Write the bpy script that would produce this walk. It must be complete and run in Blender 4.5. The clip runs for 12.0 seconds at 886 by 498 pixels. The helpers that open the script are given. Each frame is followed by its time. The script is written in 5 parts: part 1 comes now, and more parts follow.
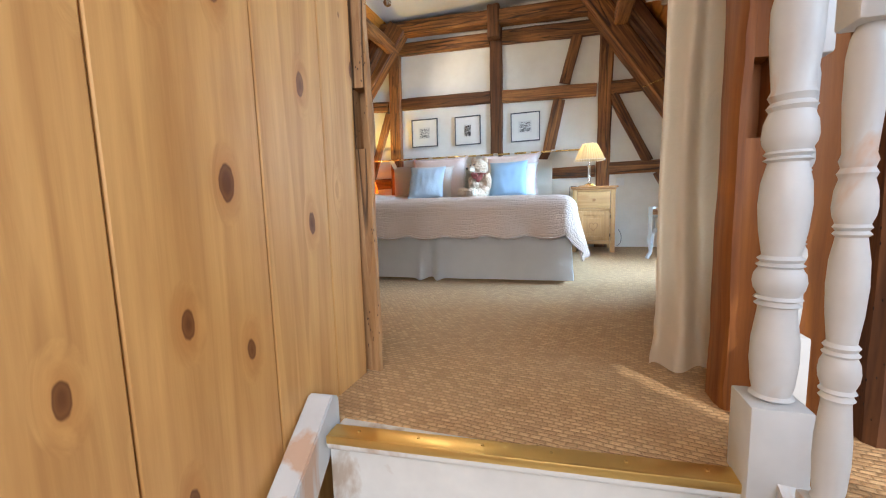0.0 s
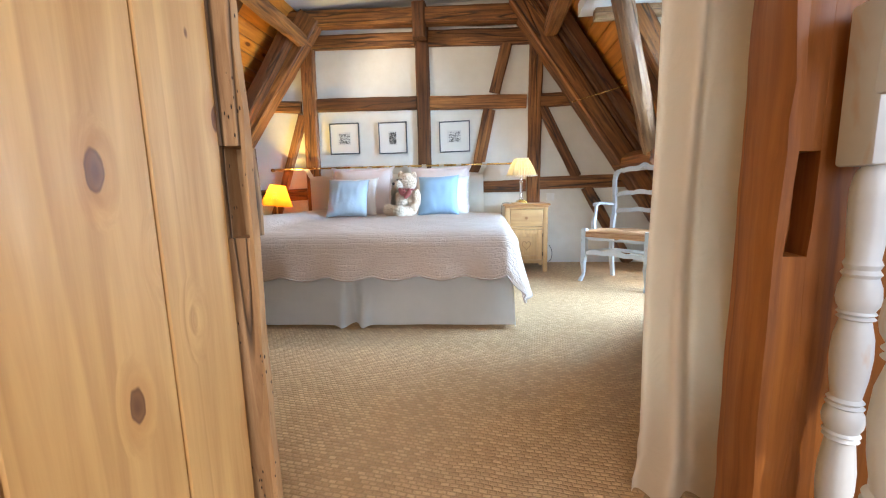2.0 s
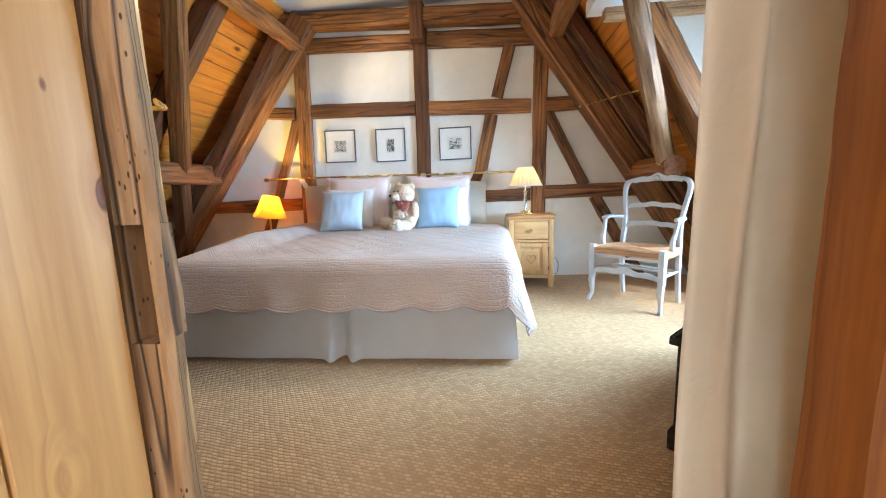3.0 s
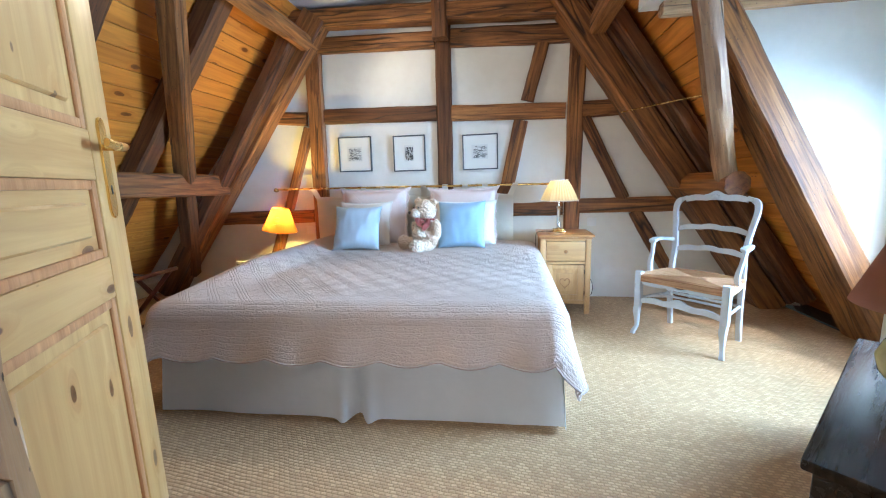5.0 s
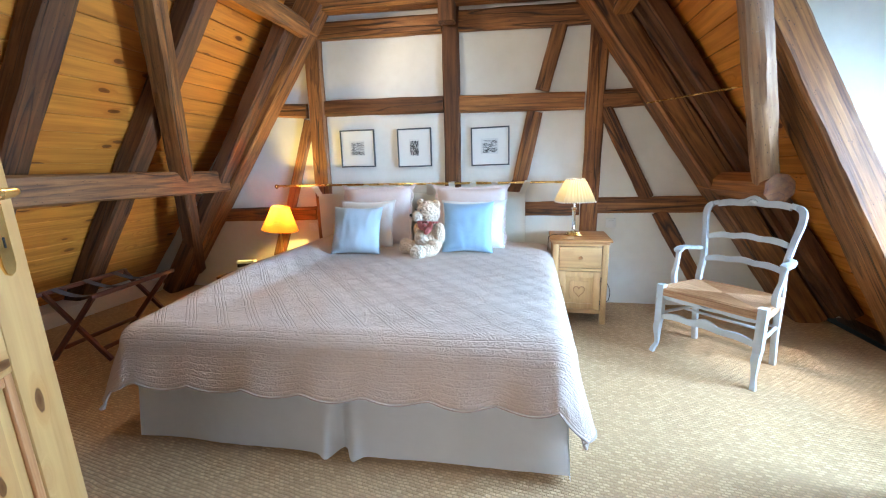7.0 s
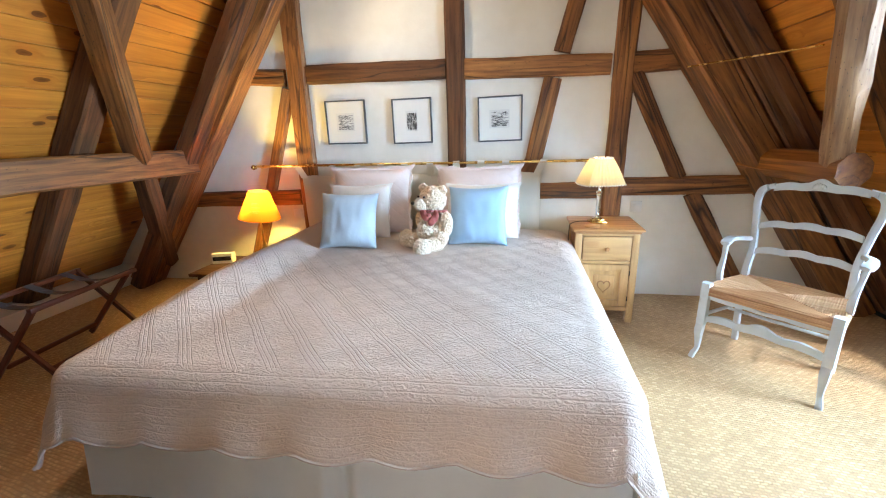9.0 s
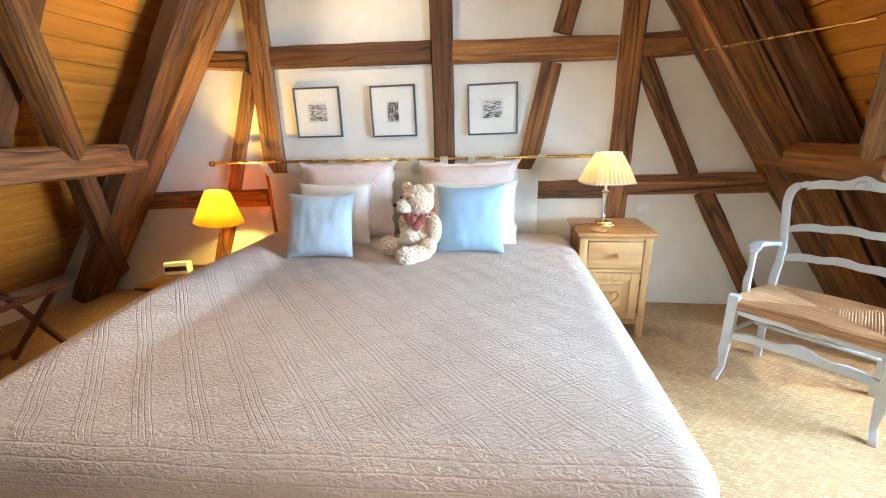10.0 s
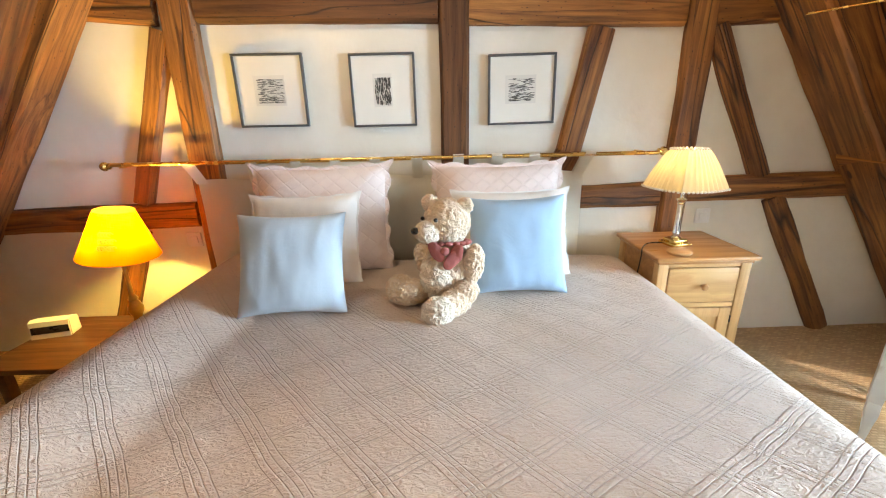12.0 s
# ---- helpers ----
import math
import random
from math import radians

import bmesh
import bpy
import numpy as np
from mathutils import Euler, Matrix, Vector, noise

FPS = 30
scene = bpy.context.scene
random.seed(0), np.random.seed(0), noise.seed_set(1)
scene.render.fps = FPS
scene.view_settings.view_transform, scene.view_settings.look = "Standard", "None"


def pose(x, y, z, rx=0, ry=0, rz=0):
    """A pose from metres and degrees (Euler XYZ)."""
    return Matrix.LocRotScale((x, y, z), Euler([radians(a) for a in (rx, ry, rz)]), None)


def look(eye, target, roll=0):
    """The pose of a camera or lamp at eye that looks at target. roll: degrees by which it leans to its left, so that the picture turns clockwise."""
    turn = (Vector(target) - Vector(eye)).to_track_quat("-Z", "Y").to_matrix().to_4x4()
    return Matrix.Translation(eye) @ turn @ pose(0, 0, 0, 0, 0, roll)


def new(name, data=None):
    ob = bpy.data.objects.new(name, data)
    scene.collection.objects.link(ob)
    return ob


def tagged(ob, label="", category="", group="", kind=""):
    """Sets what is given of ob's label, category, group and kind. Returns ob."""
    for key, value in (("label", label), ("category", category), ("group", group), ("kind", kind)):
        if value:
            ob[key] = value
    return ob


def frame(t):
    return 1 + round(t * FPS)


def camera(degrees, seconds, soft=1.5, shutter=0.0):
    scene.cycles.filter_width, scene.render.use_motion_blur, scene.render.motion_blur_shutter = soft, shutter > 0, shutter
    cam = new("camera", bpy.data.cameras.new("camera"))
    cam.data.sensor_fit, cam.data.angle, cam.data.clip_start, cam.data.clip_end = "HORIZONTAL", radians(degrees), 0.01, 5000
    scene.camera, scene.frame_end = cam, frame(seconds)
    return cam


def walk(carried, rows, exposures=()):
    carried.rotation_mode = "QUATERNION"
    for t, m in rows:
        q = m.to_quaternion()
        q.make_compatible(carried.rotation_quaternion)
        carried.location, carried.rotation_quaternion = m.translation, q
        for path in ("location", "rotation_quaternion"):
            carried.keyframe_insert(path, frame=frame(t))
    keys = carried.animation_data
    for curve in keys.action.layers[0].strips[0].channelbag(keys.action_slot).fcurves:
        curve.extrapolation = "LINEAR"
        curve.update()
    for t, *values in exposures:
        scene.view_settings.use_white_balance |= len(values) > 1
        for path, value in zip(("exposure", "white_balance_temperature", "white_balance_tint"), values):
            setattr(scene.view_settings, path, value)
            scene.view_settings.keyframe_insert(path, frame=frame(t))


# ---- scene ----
cam = camera(97.0, 12.0, soft=1.1)
PATH = [
    (0, (0.738, -4.781, 0.54), (0.136, -2.888, 0.309), -1.6),
    (0.5, (0.722, -4.675, 0.629), (0.258, -2.745, 0.377), -1.6),
    (1, (0.688, -4.583, 0.664), (0.331, -2.631, 0.413), -1.6),
    (1.5, (0.637, -4.492, 0.731), (0.366, -2.529, 0.458), -1.3),
    (2, (0.629, -4.406, 0.795), (0.396, -2.44, 0.511), -1.4),
    (2.5, (0.638, -4.287, 0.831), (0.404, -2.321, 0.545), -1.6),
    (3, (0.659, -4.182, 0.934), (0.398, -2.222, 0.632), -1.8),
    (4.8, (0.537, -3.866, 1.106), (0.214, -1.921, 0.774), -1.7),
    (5, (0.527, -3.829, 1.113), (0.199, -1.883, 0.783), -1.6),
    (5.5, (0.521, -3.754, 1.124), (0.166, -1.816, 0.781), -1.6),
    (6, (0.552, -3.667, 1.156), (0.164, -1.739, 0.792), -1.7),
    (6.5, (0.595, -3.623, 1.224), (0.182, -1.704, 0.838), -1.8),
    (7, (0.602, -3.57, 1.249), (0.18, -1.66, 0.83), -1.7),
    (7.2, (0.595, -3.544, 1.245), (0.176, -1.635, 0.82), -1.7),
    (9, (0.395, -3.176, 1.314), (0.033, -1.293, 0.745), -2.2),
    (9.5, (0.344, -3.031, 1.31), (0.014, -1.148, 0.725), -2.1),
    (10, (0.308, -2.841, 1.276), (0.031, -0.947, 0.694), -2.0),
    (10.5, (0.199, -2.671, 1.253), (-0.024, -0.768, 0.682), -1.9),
    (11, (0.058, -2.489, 1.247), (-0.093, -0.582, 0.663), -1.9),
    (11.5, (-0.046, -2.297, 1.23), (-0.142, -0.385, 0.652), -1.9),
    (12, (-0.163, -2.114, 1.254), (-0.149, -0.211, 0.638), -1.6),
]
# the camera adapts its brightness and white balance on the way
EXPOSURES = [(0.0, -0.1, 6150, 10), (2.5, 0.16, 6200, 10), (5.0, 0.05, 5500, 7), (7.0, 0.06, 5700, 7), (9.5, 0.2, 6500, 10), (12.0, 0.14, 7400, 11)]
walk(cam, [(t, look(eye, target, roll)) for t, eye, target, roll in PATH],
     EXPOSURES)

# ---- light ----
SUN_WAY = Vector((-0.50, 0.55, -0.62)).normalized()
world = bpy.data.worlds.new("world")
scene.world = world
world.use_nodes = True
wn = world.node_tree.nodes
sky = wn.new("ShaderNodeTexSky")
sky.sky_type, sky.sun_disc = "NISHITA", False
sky.sun_elevation = math.asin(-SUN_WAY.z)
sky.sun_rotation = math.atan2(-SUN_WAY.x, -SUN_WAY.y)
wn["Background"].inputs["Strength"].default_value = 0.12
world.node_tree.links.new(sky.outputs[0], wn["Background"].inputs["Color"])


def lamp(name, kind, m, energy, color, size=None, size_y=None, radius=None):
    d = bpy.data.lights.new(name, kind)
    d.energy, d.color = energy, color
    if kind == "AREA":
        d.shape, d.size, d.size_y = "RECTANGLE", size, size_y
    if radius is not None:
        d.shadow_soft_size = radius
    ob = new(name, d)
    ob.matrix_world = m
    return ob


sun = lamp("sun", "SUN", look((6, -7, 8), Vector((6, -7, 8)) + SUN_WAY), 2.8, (1.0, 0.93, 0.84))
sun.data.angle = radians(0.6)
DAY = (0.47, 0.71, 1.0)
dormer_light = lamp("dormer_daylight", "AREA", look((3.05, -1.84, 1.12), (0.6, -1.70, 0.62)), 126, DAY, 0.95, 1.0)
dormer_light.data.spread = radians(105)
lamp("stair_daylight", "AREA", look((2.28, -4.75, 1.45), (0.5, -4.4, 0.6)), 13, DAY, 0.9, 0.9)
# soft fill added behind the camera; no window stands there
lamp("landing_fill", "AREA", look((1.0, -6.3, 1.35), (0.4, -3.0, 0.7)), 62, (0.95, 0.95, 1.0), 2.0, 1.9)
lamp("bulb_left", "POINT", pose(-1.66, -0.36, 0.83), 58, (1.0, 0.69, 0.16), radius=0.03)
lamp("bulb_right", "POINT", pose(0.955, -0.345, 1.04), 8.0, (1.0, 0.72, 0.40), radius=0.03)
spot_light = lamp("spot_light", "SPOT", look((-0.99, -0.88, 2.50), (0.35, -0.1, 1.5)), 34, (1.0, 0.84, 0.62), radius=0.03)
spot_light.data.spot_size, spot_light.data.spot_blend = radians(110), 0.8
spot_b = lamp("spot_light_b", "SPOT", look((-0.99, -1.02, 2.50), (-0.3, -3.0, 0.0)), 66, (1.0, 0.80, 0.58), radius=0.03)
spot_b.data.spot_size, spot_b.data.spot_blend = radians(76), 0.9


# ---- materials ----
class Mat:
    """A node material with short helpers."""

    def __init__(self, name, rough=0.7, metal=0.0, color=(0.5, 0.5, 0.5)):
        self.m = bpy.data.materials.new(name)
        self.m.use_nodes = True
        self.n, self.l = self.m.node_tree.nodes, self.m.node_tree.links
        self.b = self.n["Principled BSDF"]
        self.b.inputs["Roughness"].default_value = rough
        self.b.inputs["Metallic"].default_value = metal
        self.b.inputs["Base Color"].default_value = (*color, 1)
        self.co = None

    def node(self, kind, **kw):
        nd = self.n.new(kind)
        for k, v in kw.items():
            if isinstance(v, bpy.types.NodeSocket):
                self.l.new(v, nd.inputs[k])
            else:
                nd.inputs[k].default_value = v
        return nd

    def coords(self, scale=(1, 1, 1), out="Object", random_shift=True, rot=(0, 0, 0)):
        tc = self.n.new("ShaderNodeTexCoord").outputs[out]
        mp = self.node("ShaderNodeMapping", Vector=tc, Scale=scale, Rotation=rot)
        if random_shift:
            inf = self.n.new("ShaderNodeObjectInfo")
            mul = self.n.new("ShaderNodeVectorMath")
            mul.operation = "SCALE"
            mul.inputs[0].default_value = (17.3, 31.1, 23.7)
            self.l.new(inf.outputs["Random"], mul.inputs["Scale"])
            self.l.new(mul.outputs[0], mp.inputs["Location"])
        return mp.outputs[0]

    def noise(self, vec, scale, detail=4, distortion=0.0, rough=0.55):
        return self.node("ShaderNodeTexNoise", Vector=vec, Scale=scale, Detail=detail, Distortion=distortion, Roughness=rough).outputs["Fac"]

    def ramp(self, fac, *stops):
        nd = self.n.new("ShaderNodeValToRGB")
        self.l.new(fac, nd.inputs[0])
        e = nd.color_ramp.elements
        while len(e) < len(stops):
            e.new(0.5)
        for el, (p, c) in zip(e, stops):
            el.position = p
            el.color = (*c, 1) if isinstance(c, tuple) else (c, c, c, 1)
        return nd.outputs[0]

    def mix(self, fac, a, b, mode="MIX"):
        nd = self.n.new("ShaderNodeMix")
        nd.data_type, nd.blend_type = "RGBA", mode
        for sock, v in ((nd.inputs[0], fac), (nd.inputs[6], a), (nd.inputs[7], b)):
            if isinstance(v, bpy.types.NodeSocket):
                self.l.new(v, sock)
            else:
                sock.default_value = v if isinstance(v, float) else (*v, 1)
        return nd.outputs[2]

    def math(self, op, a, b=0.0):
        nd = self.n.new("ShaderNodeMath")
        nd.operation = op
        for sock, v in ((nd.inputs[0], a), (nd.inputs[1], b)):
            if isinstance(v, bpy.types.NodeSocket):
                self.l.new(v, sock)
            else:
                sock.default_value = v
        return nd.outputs[0]

    def color(self, sock):
        self.l.new(sock, self.b.inputs["Base Color"])
        return self

    def rough(self, sock):
        self.l.new(sock, self.b.inputs["Roughness"])
        return self

    def bump(self, height, strength=0.3, distance=0.01):
        bp = self.node("ShaderNodeBump", Height=height, Strength=strength, Distance=distance)
        old = self.b.inputs["Normal"].links
        if old:
            self.l.new(old[0].from_socket, bp.inputs["Normal"])
        self.l.new(bp.outputs[0], self.b.inputs["Normal"])
        return self


def wood(name, dark, light, axis=0, grain=14.0, rough=0.6, bump=0.35, knots=0.0, knot_scale=3.0, cracks=0.0, stretch=0.07, worm=0.0, flat=None):
    """Wood whose grain runs along one local axis."""
    w = Mat(name, rough)
    sc = [1.0, 1.0, 1.0]
    sc[axis] = stretch
    vec = w.coords(tuple(sc))
    ksc = [1.0, 1.0, 1.0]
    ksc[axis] = 0.45
    if flat is not None:
        ksc[flat] = 1.0
    kvec = w.coords(tuple(ksc))
    if knots:
        vor = w.node("ShaderNodeTexVoronoi", Scale=knot_scale, Randomness=1.0)
        if flat is None:
            w.l.new(kvec, vor.inputs["Vector"])
        else:
            vor.voronoi_dimensions = "2D"
            sp3 = w.node("ShaderNodeSeparateXYZ", Vector=kvec)
            keep = [k for k in range(3) if k != flat]
            w.l.new(w.node("ShaderNodeCombineXYZ", X=sp3.outputs[keep[0]], Y=sp3.outputs[keep[1]]).outputs[0], vor.inputs["Vector"])
        kd = vor.outputs["Distance"]
        pull = w.ramp(kd, (0.0, 1.0), (0.22, 0.0))
        add = w.node("ShaderNodeVectorMath")
        add.operation = "ADD"
        w.l.new(vec, add.inputs[0])
        w.l.new(w.mix(0.035, (0.0, 0.0, 0.0), pull), add.inputs[1])
        vec = add.outputs[0]
    big = w.noise(vec, grain * 0.35, 3, 0.5)
    fine = w.noise(vec, grain * 2.6, 5, 0.3, 0.65)
    rings = w.ramp(w.math("FRACT", w.math("MULTIPLY", big, 9.0)), (0.0, 0.35), (0.55, 0.8), (0.9, 1.0), (1.0, 0.35))
    mixf = w.math("ADD", w.math("MULTIPLY", rings, 0.26), w.math("MULTIPLY", fine, 0.82))
    col = w.ramp(mixf, (0.40, dark), (0.80, light))
    stain = w.noise(w.coords(), 1.7, 3)
    col = w.mix(w.ramp(stain, (0.35, 0.0), (0.75, 0.55)), col, dark)
    inf = w.n.new("ShaderNodeObjectInfo").outputs["Random"]
    col = w.mix(w.math("MULTIPLY", inf, 0.30), col, dark)
    height = mixf
    if knots:
        kn = w.math("ADD", kd, w.math("MULTIPLY", w.math("SUBTRACT", w.noise(kvec, 11, 4), 0.38), 0.20))
        kmask = w.ramp(kn, (0.050, 0.95), (0.085, 0.78), (0.100, 0.92), (0.112, 0.0))
        pick = w.ramp(w.node("ShaderNodeSeparateColor", Color=vor.outputs["Color"]).outputs[0], (1.0 - knots, 0.0), (1.0 - knots + 0.02, 1.0))
        kmask = w.math("MULTIPLY", kmask, pick)
        halo = w.math("MULTIPLY", w.ramp(kn, (0.08, 0.6), (0.25, 0.0)), pick)
        col = w.mix(halo, col, tuple(c * k for c, k in zip(dark, (0.95, 0.78, 0.58))))
        col = w.mix(kmask, col, (dark[0] * 0.26, dark[1] * 0.16, dark[2] * 0.12))
        small = w.node("ShaderNodeTexVoronoi", Vector=kvec, Scale=knot_scale * 2.1, Randomness=1.0)
        dot = w.math("ADD", small.outputs["Distance"], w.math("MULTIPLY", w.noise(kvec, 25, 3), 0.06))
        dot = w.math("MULTIPLY", w.ramp(dot, (0.075, 0.9), (0.10, 0.0)), w.ramp(w.node("ShaderNodeSeparateColor", Color=small.outputs["Color"]).outputs[2], (0.80, 0.0), (0.82, 1.0)))
        col = w.mix(dot, col, (dark[0] * 0.35, dark[1] * 0.24, dark[2] * 0.18))
    if cracks:
        csc = [1.0, 1.0, 1.0]
        csc[axis] = 0.05
        cn = w.noise(w.coords(tuple(csc)), 6.0, 2, 0.4)
        line = w.ramp(w.math("ABSOLUTE", w.math("SUBTRACT", cn, 0.5)), (0.0, 1.0), (0.012, 0.0))
        line = w.math("MULTIPLY", line, cracks)
        col = w.mix(line, col, tuple(c * 0.15 for c in dark))
        height = w.math("SUBTRACT", height, w.math("MULTIPLY", line, 1.5))
    if worm:
        wv = w.node("ShaderNodeTexVoronoi", Vector=w.coords((1, 1, 1) if axis == 9 else tuple(0.4 if k == axis else 1.0 for k in range(3))), Scale=120.0, Randomness=1.0)
        hole = w.ramp(wv.outputs["Distance"], (0.16, 1.0), (0.24, 0.0))
        hp = w.ramp(w.node("ShaderNodeSeparateColor", Color=wv.outputs["Color"]).outputs[1], (1 - worm, 0.0), (1 - worm + 0.05, 1.0))
        hole = w.math("MULTIPLY", hole, hp)
        col = w.mix(hole, col, tuple(c * 0.2 for c in dark))
        height = w.math("SUBTRACT", height, w.math("MULTIPLY", hole, 1.2))
    w.color(col)
    w.rough(w.ramp(fine, (0.3, min(1.0, rough + 0.1)), (0.8, rough - 0.1)))
    w.bump(height, bump, 0.004)
    return w.m


def plain(name, color, rough=0.6, metal=0.0, vary=0.12, scale=9.0, bump=0.0, bump_scale=80.0):
    w = Mat(name, rough, metal, color)
    nz = w.noise(w.coords(), scale, 4)
    w.color(w.ramp(nz, (0.3, tuple(c * (1 - vary) for c in color)), (0.7, tuple(min(1, c * (1 + vary * 0.6)) for c in color))))
    w.rough(w.ramp(w.noise(w.coords(), scale * 3, 3), (0.3, max(0.03, rough - 0.07)), (0.7, min(1, rough + 0.07))))
    if bump:
        w.bump(w.noise(w.coords(), bump_scale, 3), bump, 0.003)
    return w.m


def cloth(name, color, weave=420.0, wrinkle=5.0, sheen=0.2, vary=0.06, wr=0.25):
    w = Mat(name, 0.9, 0.0, color)
    w.b.inputs["Sheen Weight"].default_value = sheen
    v = w.coords()
    nz = w.noise(v, 4.0, 4)
    w.color(w.ramp(nz, (0.3, tuple(c * (1 - vary) for c in color)), (0.7, tuple(min(1, c * (1 + vary)) for c in color))))
    w.bump(w.noise(v, wrinkle, 4, 0.6), wr, 0.02)
    w.bump(w.noise(v, weave, 2), 0.25, 0.001)
    return w.m


TIMBER = wood("old_timber", (0.078, 0.023, 0.005), (0.52, 0.210, 0.048), 0, 16, 0.6, 0.7, cracks=0.9, stretch=0.055, worm=0.15, knots=0.25, knot_scale=2.2)
TIMBER_DARK = wood("dark_timber", (0.055, 0.018, 0.005), (0.26, 0.098, 0.024), 0, 14, 0.7, 0.6, cracks=0.8, stretch=0.06, worm=0.2)
TIMBER_PALE = wood("pale_hewn_timber", (0.26, 0.13, 0.05), (0.70, 0.43, 0.20), 0, 15, 0.65, 0.8, cracks=0.9, stretch=0.10, worm=0.3, knots=0.3, knot_scale=2.0)
TIMBER_WORN = wood("worn_brown_timber", (0.15, 0.066, 0.024), (0.47, 0.25, 0.105), 0, 15, 0.62, 0.8, cracks=0.9, stretch=0.07, worm=0.25, knots=0.35, knot_scale=2.2)
TIMBER_RED = wood("reddish_timber", (0.15, 0.042, 0.006), (0.50, 0.185, 0.030), 0, 12, 0.5, 0.4, cracks=0.5, stretch=0.05, knots=0.4, knot_scale=2.5)
PINE = wood("pine_planks", (0.50, 0.245, 0.072), (0.86, 0.51, 0.18), 2, 9, 0.48, 0.12, knots=0.50, knot_scale=6.0, stretch=0.05, flat=0)
DOOR_PINE = wood("door_pine", (0.46, 0.24, 0.075), (0.69, 0.415, 0.155), 2, 10, 0.4, 0.12, knots=0.6, knot_scale=7.0, stretch=0.05, flat=1)
DOOR_PINE_X = wood("door_pine_cross", (0.46, 0.24, 0.075), (0.69, 0.415, 0.155), 0, 10, 0.4, 0.12, knots=0.6, knot_scale=7.0, stretch=0.05, flat=1)
MOULD = wood("door_moulding", (0.36, 0.15, 0.05), (0.66, 0.33, 0.13), 2, 22, 0.42, 0.15, stretch=0.04)
BOARD_L = wood("roof_boards_pine", (0.43, 0.135, 0.015), (0.80, 0.315, 0.042), 1, 10, 0.42, 0.12, knots=0.6, knot_scale=5.0, stretch=0.05, flat=2)
NIGHT_PINE = wood("nightstand_pine", (0.46, 0.25, 0.095), (0.70, 0.43, 0.18), 2, 12, 0.4, 0.12, knots=0.2, knot_scale=6, stretch=0.06)
NIGHT_PINE_X = wood("nightstand_pine_cross", (0.46, 0.25, 0.095), (0.70, 0.43, 0.18), 0, 12, 0.4, 0.12, knots=0.2, knot_scale=6, stretch=0.06)
NIGHT_TOP = wood("nightstand_top", (0.33, 0.145, 0.05), (0.55, 0.28, 0.10), 0, 12, 0.32, 0.1, stretch=0.05)
RACK_WOOD = wood("rack_wood", (0.07, 0.016, 0.008), (0.22, 0.055, 0.022), 0, 14, 0.4, 0.15)
DARK_WOOD = wood("dark_furniture_wood", (0.05, 0.02, 0.009), (0.19, 0.085, 0.035), 0, 14, 0.4, 0.15)
BLACK_LACQ = wood("black_painted_wood", (0.012, 0.012, 0.013), (0.06, 0.055, 0.05), 0, 10, 0.22, 0.2, cracks=0.6)
TRIM_WOOD = wood("edge_trim_wood", (0.42, 0.22, 0.09), (0.68, 0.42, 0.19), 0, 12, 0.5, 0.15)
WEATHER = wood("weathered_timber", (0.10, 0.055, 0.025), (0.50, 0.33, 0.15), 0, 9, 0.75, 0.8, cracks=1.0, stretch=0.05, worm=0.3)


def plaster_material():
    w = Mat("cream_plaster", 0.92)
    v = w.coords(random_shift=False)
    a = w.noise(v, 2.2, 5)
    c = w.ramp(a, (0.3, (0.74, 0.69, 0.59)), (0.7, (0.84, 0.80, 0.71)))
    w.color(w.mix(w.ramp(w.noise(v, 11, 4), (0.45, 0.0), (0.8, 0.25)), c, (0.68, 0.62, 0.52)))
    w.bump(w.noise(v, 6.0, 4, 0.4), 0.35, 0.015)
    w.bump(w.noise(v, 70.0, 3), 0.18, 0.002)
    return w.m


PLASTER = plaster_material()
CEILING_PAINT = plain("ceiling_paint", (0.82, 0.79, 0.73), 0.95, vary=0.05, scale=3, bump=0.15, bump_scale=40)


def sisal_material():
    """Woven sisal: rows of short knots, each row shifted, with uneven yarn."""
    w = Mat("sisal_carpet", 0.88)
    v0 = w.coords(random_shift=False, rot=(0, 0, radians(8)))
    warp = w.node("ShaderNodeTexNoise", Vector=v0, Scale=9.0, Detail=2.0)
    add = w.node("ShaderNodeVectorMath")
    add.operation = "MULTIPLY_ADD"
    w.l.new(warp.outputs["Color"], add.inputs[0])
    add.inputs[1].default_value = (0.020, 0.020, 0)
    w.l.new(v0, add.inputs[2])
    v = add.outputs[0]
    br = w.n.new("ShaderNodeTexBrick")
    br.offset = 0.5
    for k, val in (("Scale", 1.0), ("Mortar Size", 0.0044), ("Mortar Smooth", 1.0), ("Bias", 0.0), ("Brick Width", 0.026), ("Row Height", 0.0150)):
        br.inputs[k].default_value = val
    br.inputs["Color1"].default_value, br.inputs["Color2"].default_value = (0.2, 0.2, 0.2, 1), (0.9, 0.9, 0.9, 1)
    br.inputs["Mortar"].default_value = (0.5, 0.5, 0.5, 1)
    w.l.new(v, br.inputs["Vector"])
    strand = w.noise(v, 150, 3)
    tone = w.mix(0.5, br.outputs["Color"], strand)
    c = w.ramp(tone, (0.25, (0.36, 0.205, 0.090)), (0.55, (0.54, 0.335, 0.160)), (0.85, (0.72, 0.485, 0.255)))
    c = w.mix(w.math("MULTIPLY", br.outputs["Fac"], 0.38), c, (0.19, 0.112, 0.054))
    big = w.noise(v0, 1.6, 6)
    c = w.mix(w.ramp(big, (0.4, 0.0), (0.75, 0.3)), c, (0.42, 0.27, 0.145))
    w.color(c)
    hgt = w.math("ADD", w.math("MULTIPLY", br.outputs["Fac"], -1.0), w.math("MULTIPLY", strand, 0.5))
    w.bump(hgt, 0.55, 0.005)
    return w.m


SISAL = sisal_material()


